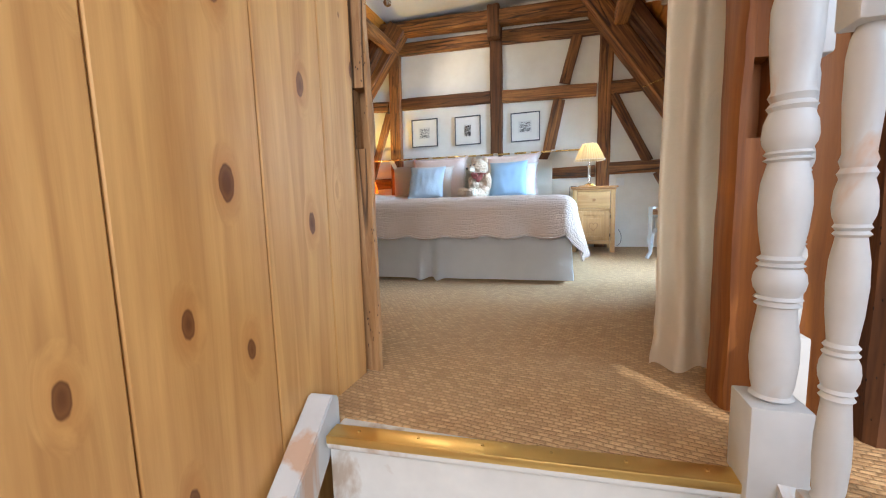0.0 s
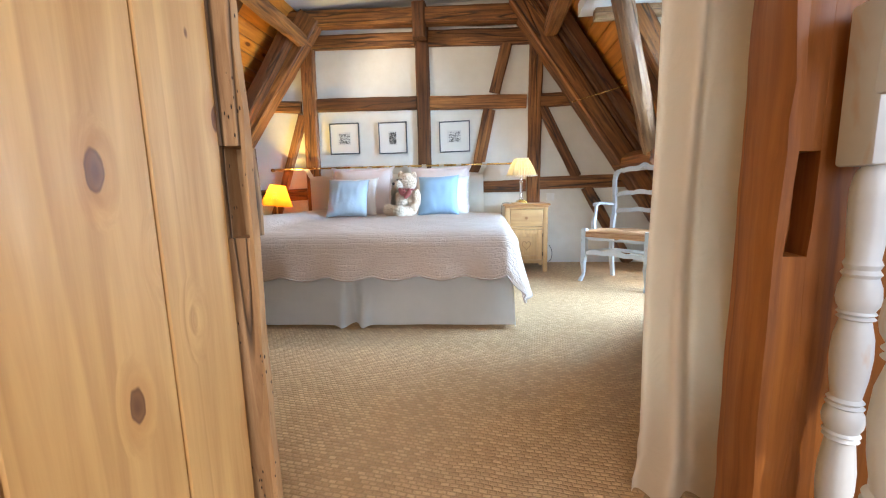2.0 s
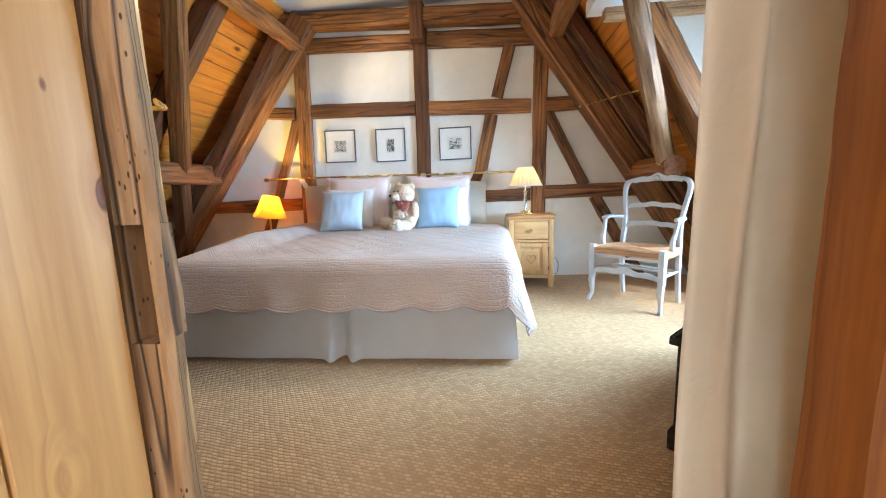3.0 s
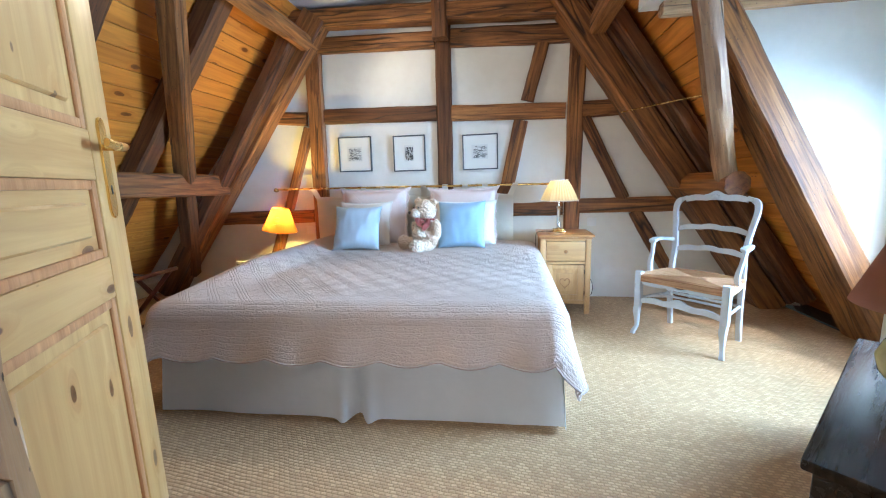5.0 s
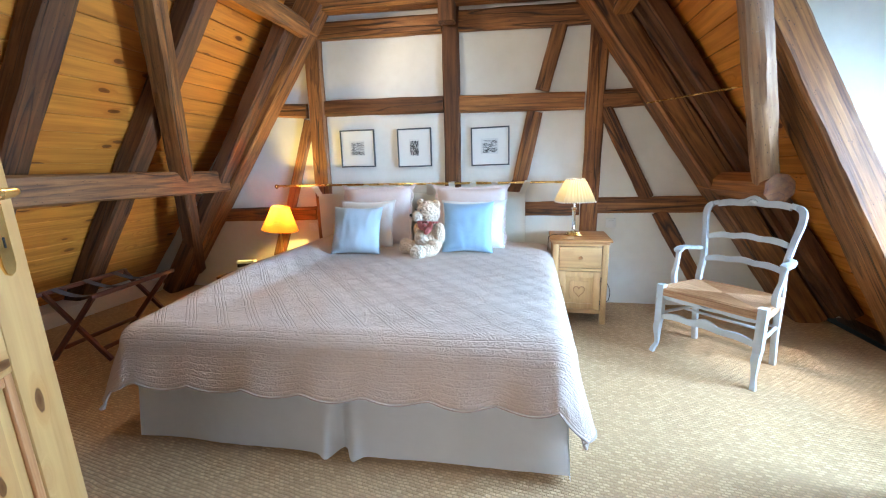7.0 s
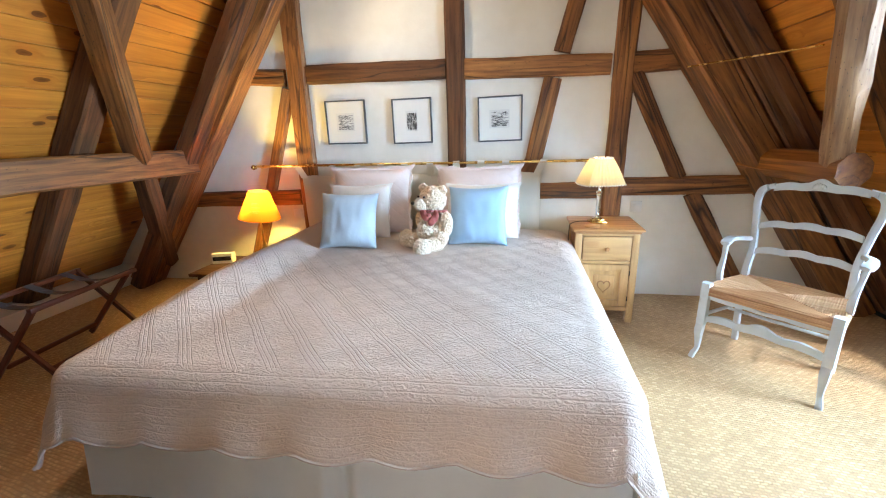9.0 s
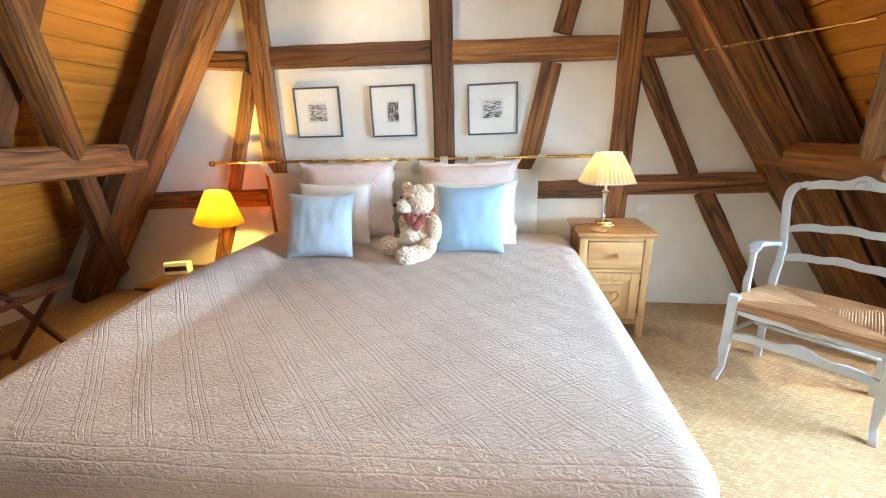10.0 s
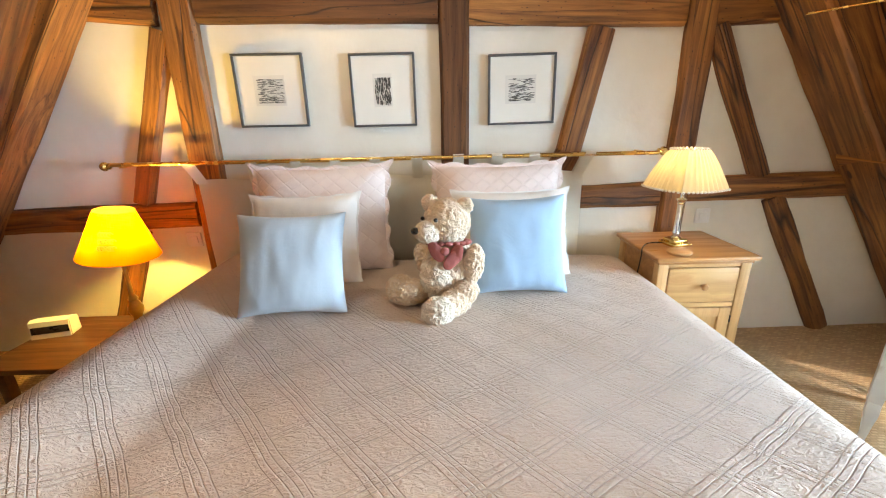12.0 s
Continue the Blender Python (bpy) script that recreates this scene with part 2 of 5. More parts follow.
def painted_white(name, tint=(0.80, 0.80, 0.78), under=(0.55, 0.33, 0.19), wear=0.62):
    w = Mat(name, 0.42)
    v = w.coords((1, 1, 0.45))
    a = w.noise(v, 7, 5, 0.5)
    patch = w.ramp(a, (wear, 0.0), (wear + 0.08, 0.8))
    c = w.ramp(w.noise(w.coords(), 14, 3), (0.3, tuple(t * 0.9 for t in tint)), (0.7, tint))
    w.color(w.mix(patch, c, under))
    w.bump(w.noise(v, 40, 3), 0.12, 0.002)
    return w.m


WHITE_PAINT = painted_white("worn_white_paint", (0.64, 0.66, 0.67), wear=0.57)
STEP_PAINT = painted_white("step_paint", (0.74, 0.74, 0.71), (0.45, 0.34, 0.24), 0.60)
CHAIR_PAINT = painted_white("chair_grey_paint", (0.56, 0.58, 0.58), (0.30, 0.24, 0.18), 0.66)
BRASS = plain("brass", (0.80, 0.54, 0.18), 0.25, 1.0, 0.04, 5)
BRASS_STRIP = plain("brass_strip", (0.80, 0.55, 0.19), 0.42, 1.0, 0.06, 6)
BRASS_DULL = plain("brushed_brass", (0.66, 0.44, 0.15), 0.36, 1.0, 0.2, 16)
CHROME = plain("polished_metal", (0.75, 0.72, 0.66), 0.15, 1.0, 0.08)
IRON = plain("dark_iron", (0.05, 0.045, 0.04), 0.5, 0.8)
LINEN = cloth("cream_linen_curtain", (0.84, 0.715, 0.545), 300, 7.0, 0.2, 0.05, 0.30)
SKIRT_W = cloth("white_valance_cotton", (0.93, 0.92, 0.90), 400, 5.0, 0.15, 0.04, 0.2)
HEAD_W = cloth("cream_headboard_cotton", (0.88, 0.82, 0.70), 400, 5, 0.15, 0.05, 0.25)
BLUE_A = cloth("pale_blue_satin", (0.44, 0.51, 0.56), 500, 6, 0.3, 0.06, 0.2)
BLUE_B = cloth("sky_blue_satin", (0.31, 0.46, 0.61), 500, 6, 0.3, 0.06, 0.2)
def quilted_cotton(name, color, period=0.075):
    """Cotton cover stitched in crossing diagonal lines, puckered between them."""
    w = Mat(name, 0.9, 0.0, color)
    w.b.inputs["Sheen Weight"].default_value = 0.2
    v = w.coords(random_shift=False)
    w.color(w.ramp(w.noise(v, 4.0, 4), (0.3, tuple(c * 0.94 for c in color)), (0.7, tuple(min(1, c * 1.05) for c in color))))
    sp = w.node("ShaderNodeSeparateXYZ", Vector=v)
    lines = []
    for op in ("ADD", "SUBTRACT"):
        d = w.math(op, sp.outputs[0], w.math("MULTIPLY", sp.outputs[2], 1.15))
        lines.append(w.ramp(w.math("PINGPONG", w.math("MULTIPLY", d, 1.0 / period), 0.5), (0.0, 1.0), (0.10, 0.0)))
    groove = w.math("MAXIMUM", lines[0], lines[1])
    w.bump(w.math("SUBTRACT", w.math("MULTIPLY", w.noise(v, 34, 3, 0.8), 1.1), groove), 0.38, 0.006)
    w.bump(w.noise(v, 300, 2), 0.2, 0.001)
    return w.m


SHAM = quilted_cotton("pink_beige_quilted_cotton", (0.76, 0.62, 0.56))
WHITE_COTTON = cloth("white_pillow_cotton", (0.80, 0.755, 0.70), 300, 9, 0.2, 0.05, 0.3)
FUR = cloth("plush_fur", (0.72, 0.535, 0.36), 190, 60, 0.5, 0.15, 0.9)
FUR_PALE = cloth("pale_plush", (0.78, 0.65, 0.49), 190, 60, 0.5, 0.12, 0.9)
BOW = cloth("red_checked_ribbon", (0.42, 0.12, 0.10), 120, 12, 0.1, 0.35, 0.3)
BLACK = plain("black_plastic", (0.02, 0.018, 0.016), 0.3)
WHITE_PLASTIC = plain("white_plastic", (0.80, 0.78, 0.73), 0.4, vary=0.03)
FRAME_GREY = plain("grey_frame_paint", (0.085, 0.088, 0.092), 0.4, vary=0.2, scale=30)
MAT_BOARD = plain("cream_mount_board", (0.80, 0.775, 0.70), 0.9, vary=0.02)
PRINT_PAPER = plain("print_paper", (0.72, 0.70, 0.64), 0.9, vary=0.03)
RUSH = wood("woven_rush", (0.30, 0.135, 0.055), (0.62, 0.36, 0.17), 0, 30, 0.6, 0.4, stretch=0.04)
STRAP = cloth("dark_webbing", (0.045, 0.02, 0.014), 300, 20)
INK = plain("etching_ink", (0.13, 0.125, 0.115), 0.9)
CERAMIC = plain("yellow_glazed_ceramic", (0.46, 0.36, 0.085), 0.15, vary=0.25, scale=14)


def quilt_material():
    """Ivory quilt: bands of stitched lines crossing in diamonds, fine crinkles between, rows of stitches along the border."""
    w = Mat("ivory_quilted_cotton", 0.92)
    w.b.inputs["Sheen Weight"].default_value = 0.15
    uv = w.coords(out="UV", random_shift=False)
    warp = w.node("ShaderNodeTexNoise", Vector=uv, Scale=5.0, Detail=2.0)
    add = w.node("ShaderNodeVectorMath")
    add.operation = "MULTIPLY_ADD"
    w.l.new(warp.outputs["Color"], add.inputs[0])
    add.inputs[1].default_value = (0.022, 0.022, 0)
    w.l.new(uv, add.inputs[2])
    sep = w.node("ShaderNodeSeparateXYZ", Vector=add.outputs[0])
    x, y = sep.outputs[0], sep.outputs[1]

    def bands(s, period):
        f = w.math("FRACT", w.math("MULTIPLY", s, 1.0 / period))
        tri = w.math("PINGPONG", w.math("MULTIPLY", f, 9.0), 0.5)
        groove = w.ramp(tri, (0.0, 1.0), (0.16, 0.0))
        inside = w.ramp(f, (0.0, 1.0), (0.34, 1.0), (0.37, 0.0))
        return w.math("MULTIPLY", groove, inside)

    d1 = bands(w.math("ADD", w.math("MULTIPLY", x, 0.75), w.math("MULTIPLY", y, 0.66)), 0.125)
    d2 = bands(w.math("SUBTRACT", w.math("MULTIPLY", x, 0.52), w.math("MULTIPLY", y, 0.85)), 0.125)
    lines = w.math("MAXIMUM", d1, w.math("MULTIPLY", d2, 0.7))
    rows = w.ramp(w.math("PINGPONG", w.math("MULTIPLY", y, 1 / 0.032), 0.5), (0.0, 1.0), (0.12, 0.0))
    border = w.ramp(w.math("MULTIPLY", y, -0.3), (0.645, 0.0), (0.66, 1.0))
    groove = w.mix(border, lines, w.math("MULTIPLY", rows, 0.35))
    crinkle = w.noise(w.coords((1, 1.6, 1), out="UV", random_shift=False), 46, 3, 1.2)
    c = w.ramp(w.noise(uv, 3.0, 4), (0.3, (0.57, 0.435, 0.34)), (0.7, (0.65, 0.505, 0.405)))
    w.color(w.mix(w.math("MULTIPLY", lines, 0.12), c, (0.36, 0.28, 0.22)))
    w.bump(w.math("SUBTRACT", w.math("MULTIPLY", crinkle, 1.5), groove), 0.72, 0.010)
    return w.m


QUILT = quilt_material()
BINDING = cloth("beige_binding", (0.48, 0.38, 0.31), 300, 20)


def shade_material(name, color, power, tint):
    w = Mat(name, 0.9, 0.0, color)
    w.b.inputs["Transmission Weight"].default_value = 0.0
    w.b.inputs["Emission Color"].default_value = (*tint, 1)
    w.b.inputs["Emission Strength"].default_value = power
    tr = w.n.new("ShaderNodeBsdfTranslucent")
    tr.inputs[0].default_value = (*color, 1)
    mx = w.n.new("ShaderNodeMixShader")
    mx.inputs[0].default_value = 0.5
    out = w.n["Material Output"]
    w.l.new(w.b.outputs[0], mx.inputs[1])
    w.l.new(tr.outputs[0], mx.inputs[2])
    w.l.new(mx.outputs[0], out.inputs[0])
    return w.m


SHADE_YELLOW = shade_material("amber_shade_fabric", (0.54, 0.165, 0.014), 0.03, (1.0, 0.40, 0.035))
SHADE_CREAM = shade_material("cream_shade_fabric", (0.66, 0.58, 0.38), 0.16, (1.0, 0.84, 0.52))
SHADE_RUST = shade_material("rust_shade_fabric", (0.50, 0.25, 0.16), 0.0, (1, 1, 1))


def bulb_material():
    w = Mat("glowing_bulb", 0.4, 0, (1, 0.9, 0.7))
    w.b.inputs["Emission Color"].default_value = (1.0, 0.80, 0.48, 1)
    w.b.inputs["Emission Strength"].default_value = 12.0
    return w.m


BULB = bulb_material()


def glass_material():
    w = Mat("window_glass", 0.02, 0, (1, 1, 1))
    w.b.inputs["Transmission Weight"].default_value = 1.0
    w.b.inputs["IOR"].default_value = 1.45
    return w.m


GLASS = glass_material()


# ---- mesh helpers ----
def finish(bm, smooth=True, angle=40):
    bmesh.ops.recalc_face_normals(bm, faces=bm.faces)
    for f in bm.faces:
        f.smooth = smooth
    for e in bm.edges:
        if len(e.link_faces) == 2 and e.calc_face_angle(0) > radians(angle):
            e.smooth = False


def part(name, bm, material, parent=None, label="", m=None, smooth=True):
    """Links a bmesh as one mesh object, under a thing or part if given."""
    finish(bm, smooth)
    me = bpy.data.meshes.new(name)
    bm.to_mesh(me)
    bm.free()
    for mt in material if isinstance(material, (list, tuple)) else [material]:
        me.materials.append(mt)
    ob = new(name, me)
    if parent is not None:
        ob.parent = parent
    if m is not None:
        ob.matrix_basis = m
    if label:
        tagged(ob, label)
    return ob


def thing(name, m, label, category, group="", kind=""):
    ob = new(name)
    ob.empty_display_size = 0.1
    ob.matrix_basis = m
    return tagged(ob, label, category, group, kind)


def box(bm, x0, x1, y0, y1, z0, z1, bevel=0.0, segs=2, mat=0):
    r = bmesh.ops.create_cube(bm, size=1.0)
    vs = r["verts"]
    for v in vs:
        v.co = Vector(((x0 + x1) / 2 + v.co.x * (x1 - x0), (y0 + y1) / 2 + v.co.y * (y1 - y0), (z0 + z1) / 2 + v.co.z * (z1 - z0)))
    faces = {f for v in vs for f in v.link_faces}
    for f in faces:
        f.material_index = mat
    if bevel:
        es = list({e for v in vs for e in v.link_edges})
        bmesh.ops.bevel(bm, geom=es, offset=bevel, segments=segs, affect="EDGES", profile=0.5)
    return bm


def boxed(*a, **k):
    return box(bmesh.new(), *a, **k)


def lathe(profile, seg=24, bm=None, cx=0.0, cy=0.0, mat=0):
    """Turned shape about z from (radius, z) rows."""
    bm = bm or bmesh.new()
    rings = []
    for r, z in profile:
        rings.append([bm.verts.new((cx + r * math.cos(2 * math.pi * k / seg), cy + r * math.sin(2 * math.pi * k / seg), z)) for k in range(seg)])
    for a, b in zip(rings, rings[1:]):
        for k in range(seg):
            f = bm.faces.new((a[k], a[(k + 1) % seg], b[(k + 1) % seg], b[k]))
            f.material_index = mat
    for ring in (rings[0], rings[-1]):
        bm.faces.new(ring).material_index = mat
    return bm


def smooth_path(pts, n=6):
    """Catmull-Rom through tuples of any length."""
    out = []
    p = [pts[0]] + list(pts) + [pts[-1]]
    for i in range(1, len(p) - 2):
        for k in range(n):
            t = k / n
            out.append(tuple(0.5 * (2 * b + (c - a) * t + (2 * a - 5 * b + 4 * c - d) * t * t + (3 * b - a - 3 * c + d) * t ** 3) for a, b, c, d in zip(p[i - 1], p[i], p[i + 1], p[i + 2])))
    out.append(tuple(pts[-1]))
    return out


def sweep(rows, seg=10, bm=None, square=0.0, mat=0):
    """A limb through rows of (x, y, z, half width, half depth); its sections are level when it rises."""
    bm = bm or bmesh.new()
    rings = []
    pts = [Vector(r[:3]) for r in rows]
    for i, r in enumerate(rows):
        tan = (pts[min(i + 1, len(pts) - 1)] - pts[max(i - 1, 0)]).normalized()
        side = Vector((1, 0, 0)) if abs(tan.x) < 0.9 else Vector((0, 1, 0))
        u = (side - tan * side.dot(tan)).normalized()
        v = tan.cross(u)
        ring = []
        for k in range(seg):
            a = 2 * math.pi * (k + 0.5) / seg
            c, s = math.cos(a), math.sin(a)
            if square:
                q = max(abs(c), abs(s))
                c, s = c * (1 - square) + c / q * square, s * (1 - square) + s / q * square
            ring.append(bm.verts.new(pts[i] + u * c * r[3] + v * s * r[4]))
        rings.append(ring)
    for a, b in zip(rings, rings[1:]):
        for k in range(seg):
            bm.faces.new((a[k], a[(k + 1) % seg], b[(k + 1) % seg], b[k])).material_index = mat
    bm.faces.new(rings[0]).material_index = mat
    bm.faces.new(rings[-1]).material_index = mat
    return bm


def plate(outline, thick, bm=None, bevel=0.004):
    """An outline of (x, z) pushed out along y, centred, with softened rims."""
    bm = bm or bmesh.new()
    a = [bm.verts.new((x, -thick / 2, z)) for x, z in outline]
    b = [bm.verts.new((x, thick / 2, z)) for x, z in outline]
    n = len(a)
    fa, fb = bm.faces.new(a), bm.faces.new(b[::-1])
    for k in range(n):
        bm.faces.new((a[k], b[k], b[(k + 1) % n], a[(k + 1) % n]))
    if bevel:
        bmesh.ops.bevel(bm, geom=list(fa.edges) + list(fb.edges), offset=bevel, segments=2, affect="EDGES")
    bmesh.ops.triangulate(bm, faces=[f for f in bm.faces if len(f.verts) > 4])
    return bm


def hewn(length, w, h, seed, rough=0.006, taper=0.0, round_edge=0.016, step=0.09, sag=0.0):
    """A hand-hewn beam along x, centred, with wandering arrises."""
    bm = bmesh.new()
    n = max(3, int(length / step))
    rings = []
    for i in range(n + 1):
        t = i / n
        x = (t - 0.5) * length
        k = 1 - taper * t
        hw, hh = w / 2 * k, h / 2 * k
        r = round_edge
        prof = [(-hw + r, -hh), (0, -hh), (hw - r, -hh), (hw, -hh + r), (hw, 0), (hw, hh - r), (hw - r, hh), (0, hh), (-hw + r, hh), (-hw, hh - r), (-hw, 0), (-hw, -hh + r)]
        ring = []
        for j, (y, z) in enumerate(prof):
            q = Vector((x * 3.2, y * 9 + seed * 7.7, z * 9 + seed * 3.1))
            d = noise.noise_vector(q) * rough + noise.noise_vector(q * 3.1) * rough * 0.5
            ring.append(bm.verts.new((x, y + d.y, z + d.z - sag * math.sin(math.pi * t))))
        rings.append(ring)
    for a, b in zip(rings, rings[1:]):
        for j in range(12):
            bm.faces.new((a[j], a[(j + 1) % 12], b[(j + 1) % 12], b[j]))
    bm.faces.new(rings[0])
    bm.faces.new(rings[-1])
    return bm


BEAM_COUNT = [0]


def beam(name, p0, p1, w, h, mat, label, face=(0, -1, 0), category="timber", parent=None, **kw):
    """A hewn timber from p0 to p1; w is its width across the face, h its depth along it."""
    BEAM_COUNT[0] += 1
    p0, p1, f = Vector(p0), Vector(p1), Vector(face)
    x = (p1 - p0).normalized()
    z = (f - x * f.dot(x)).normalized()
    y = z.cross(x)
    m = Matrix((x, y, z)).transposed().to_4x4()
    m.translation = (p0 + p1) / 2
    ob = part(name, hewn((p1 - p0).length, w, h, BEAM_COUNT[0], **kw), mat, parent, "", m)
    if parent is None:
        tagged(ob, label, category, kind="structure")
    return ob


def slab(name, x0, x1, y0, y1, z0, z1, mat, label, category):
    ob = part(name, boxed(x0, x1, y0, y1, z0, z1), mat, smooth=False)
    return tagged(ob, label, category, kind="structure")


# ---- structure: walls, floor, roof ----
def left_x(z):
    """The inner plane of the common rafters on the shallow side."""
    return (z - 4.2) / 1.2


def right_x(z):
    return 2.88 - 0.661 * z


bm = bmesh.new()
box(bm, -3.7, 2.85, -3.95, 0.15, -0.12, 0.0)
floor = tagged(part("floor", bm, SISAL, smooth=False), "woven golden-brown sisal carpet covering the bedroom floor", "carpet", kind="structure")

# gable wall with a softly uneven plaster face
bm = bmesh.new()
nx, nz = 90, 44
grid = [[bm.verts.new((-3.8 + 6.9 * i / nx, 0.012 * noise.noise(Vector((i * 0.21, j * 0.21, 4.0))) + 0.004, -0.05 + 3.0 * j / nz)) for i in range(nx + 1)] for j in range(nz + 1)]
for j in range(nz):
    for i in range(nx):
        bm.faces.new((grid[j][i], grid[j][i + 1], grid[j + 1][i + 1], grid[j + 1][i]))
box(bm, -3.8, 3.1, 0.03, 0.22, -0.05, 2.95)
tagged(part("wall_gable", bm, PLASTER), "cream plaster infill of the half-timbered gable wall", "wall", kind="structure")

T = "dark brown old oak timber in the half-timbered wall"
PROUD = -0.005


def wall_timber(name, x0, z0, x1, z1, w, mat=TIMBER, d=0.07, y=0.0, **kw):
    return beam(name, (x0, y + PROUD, z0), (x1, y + PROUD, z1), w, d, mat, T, (0, -1, 0), **kw)


wall_timber("timber_post", -1.385, 0.0, -1.345, 2.45, 0.165)
wall_timber("timber_post", -0.078, 0.0, -0.062, 2.55, 0.145, TIMBER_DARK, 0.075)
wall_timber("timber_post", 1.100, 0.0, 1.135, 2.35, 0.14, TIMBER)
wall_timber("timber_rail", -1.27, 1.795, -0.14, 1.77, 0.14, TIMBER_DARK, 0.066)
wall_timber("timber_rail", 0.005, 1.76, 1.035, 1.73, 0.14)
wall_timber("timber_rail", 1.18, 1.73, 1.60, 1.735, 0.14)
wall_timber("timber_rail", -1.80, 1.81, -1.46, 1.785, 0.125)
wall_timber("timber_rail", -2.75, 0.795, -1.46, 0.815, 0.135)
wall_timber("timber_rail", -1.29, 0.83, -0.15, 0.84, 0.13)
wall_timber("timber_rail", 0.01, 0.84, 1.03, 0.855, 0.125)
wall_timber("timber_rail", 1.175, 0.875, 2.25, 0.88, 0.135)
wall_timber("timber_brace", -1.45, 1.70, -1.745, 0.88, 0.10, d=0.062)
wall_timber("timber_brace", -1.80, 0.74, -2.10, 0.0, 0.115, d=0.062)
wall_timber("timber_brace", 0.83, 2.33, 0.70, 1.83, 0.115, d=0.062)
wall_timber("timber_brace", 0.645, 1.665, 0.525, 1.09, 0.13, d=0.062)
wall_timber("timber_brace", 0.525, 1.09, 0.43, 0.90, 0.13, d=0.06)
wall_timber("timber_brace", 1.20, 1.66, 1.565, 0.93, 0.105, d=0.062)
wall_timber("timber_brace", 1.665, 0.82, 2.13, 0.0, 0.115, d=0.062)
wall_timber("timber_rail", -1.33, 2.455, -0.14, 2.415, 0.15, d=0.075)
wall_timber("timber_rail", 0.01, 2.42, 1.10, 2.375, 0.165, d=0.075)
beam("collar_beam", (-1.50, -0.09, 2.66), (1.30, -0.09, 2.55), 0.15, 0.16, TIMBER, "dark brown hewn collar beam across the gable wall")
beam("timber_post", (-0.07, -0.13, 2.38), (-0.065, -0.13, 2.72), 0.135, 0.12, TIMBER_DARK, "dark short post on the collar beam")

# principal trusses against the gable
LA = [Vector((-1.28, 0, 2.40)), Vector((-3.06, 0, 0.02))]
RA = [Vector((0.98, 0, 2.42)), Vector((2.60, 0, 0.02))]


def along(ends, side, out, y, w, d, mat, name, label):
    """A sloping timber whose inner edge follows the line given, shifted outwards."""
    t = (ends[1] - ends[0]).normalized()
    n = Vector((-t.z, 0, t.x))
    if n.x * side < 0:
        n = -n
    off = n * (out + d / 2) + Vector((0, y, 0))
    return beam(name, ends[0] - t * 0.25 + off, ends[1] + t * 0.1 + off, w, d, mat, label, tuple(-n))


R_LABEL = "dark brown hewn roof timber sloping along the boarded roof"
along(LA, -1, 0.0, -0.10, 0.17, 0.24, TIMBER, "principal_rafter", R_LABEL)
beam("principal_rafter", (-1.42, -0.25, 2.50), (-3.14, -0.23, 0.02), 0.14, 0.14, TIMBER_DARK, R_LABEL, (1, 0, -0.7))
along(RA, 1, 0.0, -0.14, 0.28, 0.19, TIMBER, "principal_rafter", R_LABEL)
along(RA, 1, 0.195, -0.235, 0.12, 0.14, TIMBER_DARK, "principal_rafter", R_LABEL)
along(RA, 1, 0.24, -0.345, 0.10, 0.11, TIMBER_DARK, "principal_rafter", R_LABEL)

LC = [Vector((left_x(2.55), 0, 2.55)), Vector((left_x(0.0), 0, 0.0))]
RC = [Vector((right_x(2.6), 0, 2.6)), Vector((right_x(0.0), 0, 0.0))]
for y_top, y_foot in ((-1.05, -0.86), (-1.83, -1.68), (-2.62, -2.62), (-3.42, -3.42)):
    out = Vector((-0.064, 0, 0.053))
    beam("rafter", LC[0] + out + Vector((0.1, y_top, 0.12)), LC[1] + out + Vector((-0.05, y_foot, -0.06)), 0.155, 0.165, TIMBER_DARK, R_LABEL, (0.77, 0, -0.64))
RB = [Vector((1.623, 0, 2.20)), Vector((2.822, 0, 0.0))]
along(RB, 1, 0.0, -0.95, 0.30, 0.17, TIMBER, "rafter", "massive brown rafter with crumbling edge beside the dormer")
along(RC, 1, 0.0, -2.62, 0.2, 0.2, TIMBER_DARK, "rafter", R_LABEL)
along(RC, 1, 0.0, -3.40, 0.16, 0.16, TIMBER_DARK, "rafter", R_LABEL)

beam("tie_purlin", (-2.36, -0.03, 1.155), (-2.37, -3.55, 1.18), 0.20, 0.16, TIMBER, "dark brown horizontal purlin along the boarded roof", (1, 0, 0), taper=0.05)
beam("wind_brace", (-1.344, -1.675, 2.62), (-2.344, -0.657, 1.22), 0.13, 0.14, TIMBER, "dark brown slanting brace standing on the purlin", (1, -0.4, 0.6))
beam("wind_brace", (-2.466, -0.548, 1.10), (-2.938, -0.07, 0.22), 0.115, 0.15, TIMBER_DARK, "dark brown slanting brace below the purlin", (1, -0.4, 0.6))
beam("tie_purlin", (1.995, -0.05, 1.055), (2.065, -0.84, 1.055), 0.17, 0.17, TIMBER_RED, "sawn-off dark purlin stub with a rounded end", (-1, 0, 0), round_edge=0.05)
beam("wind_brace", (1.406, -1.554, 2.40), (2.035, -0.74, 1.12), 0.135, 0.165, TIMBER_WORN, "pale worn hewn brace ending on the purlin stub", (-0.6, -1, 0.1), rough=0.010, round_edge=0.035)
beam("purlin", (-1.34, -0.06, 2.44), (-1.34, -3.6, 2.50), 0.15, 0.15, TIMBER, "round brown purlin log under the ceiling", (1, 0, 0), round_edge=0.045)
beam("purlin", (1.24, -0.10, 2.33), (1.24, -3.6, 2.40), 0.14, 0.14, TIMBER, "brown purlin under the ceiling", (-1, 0, 0))

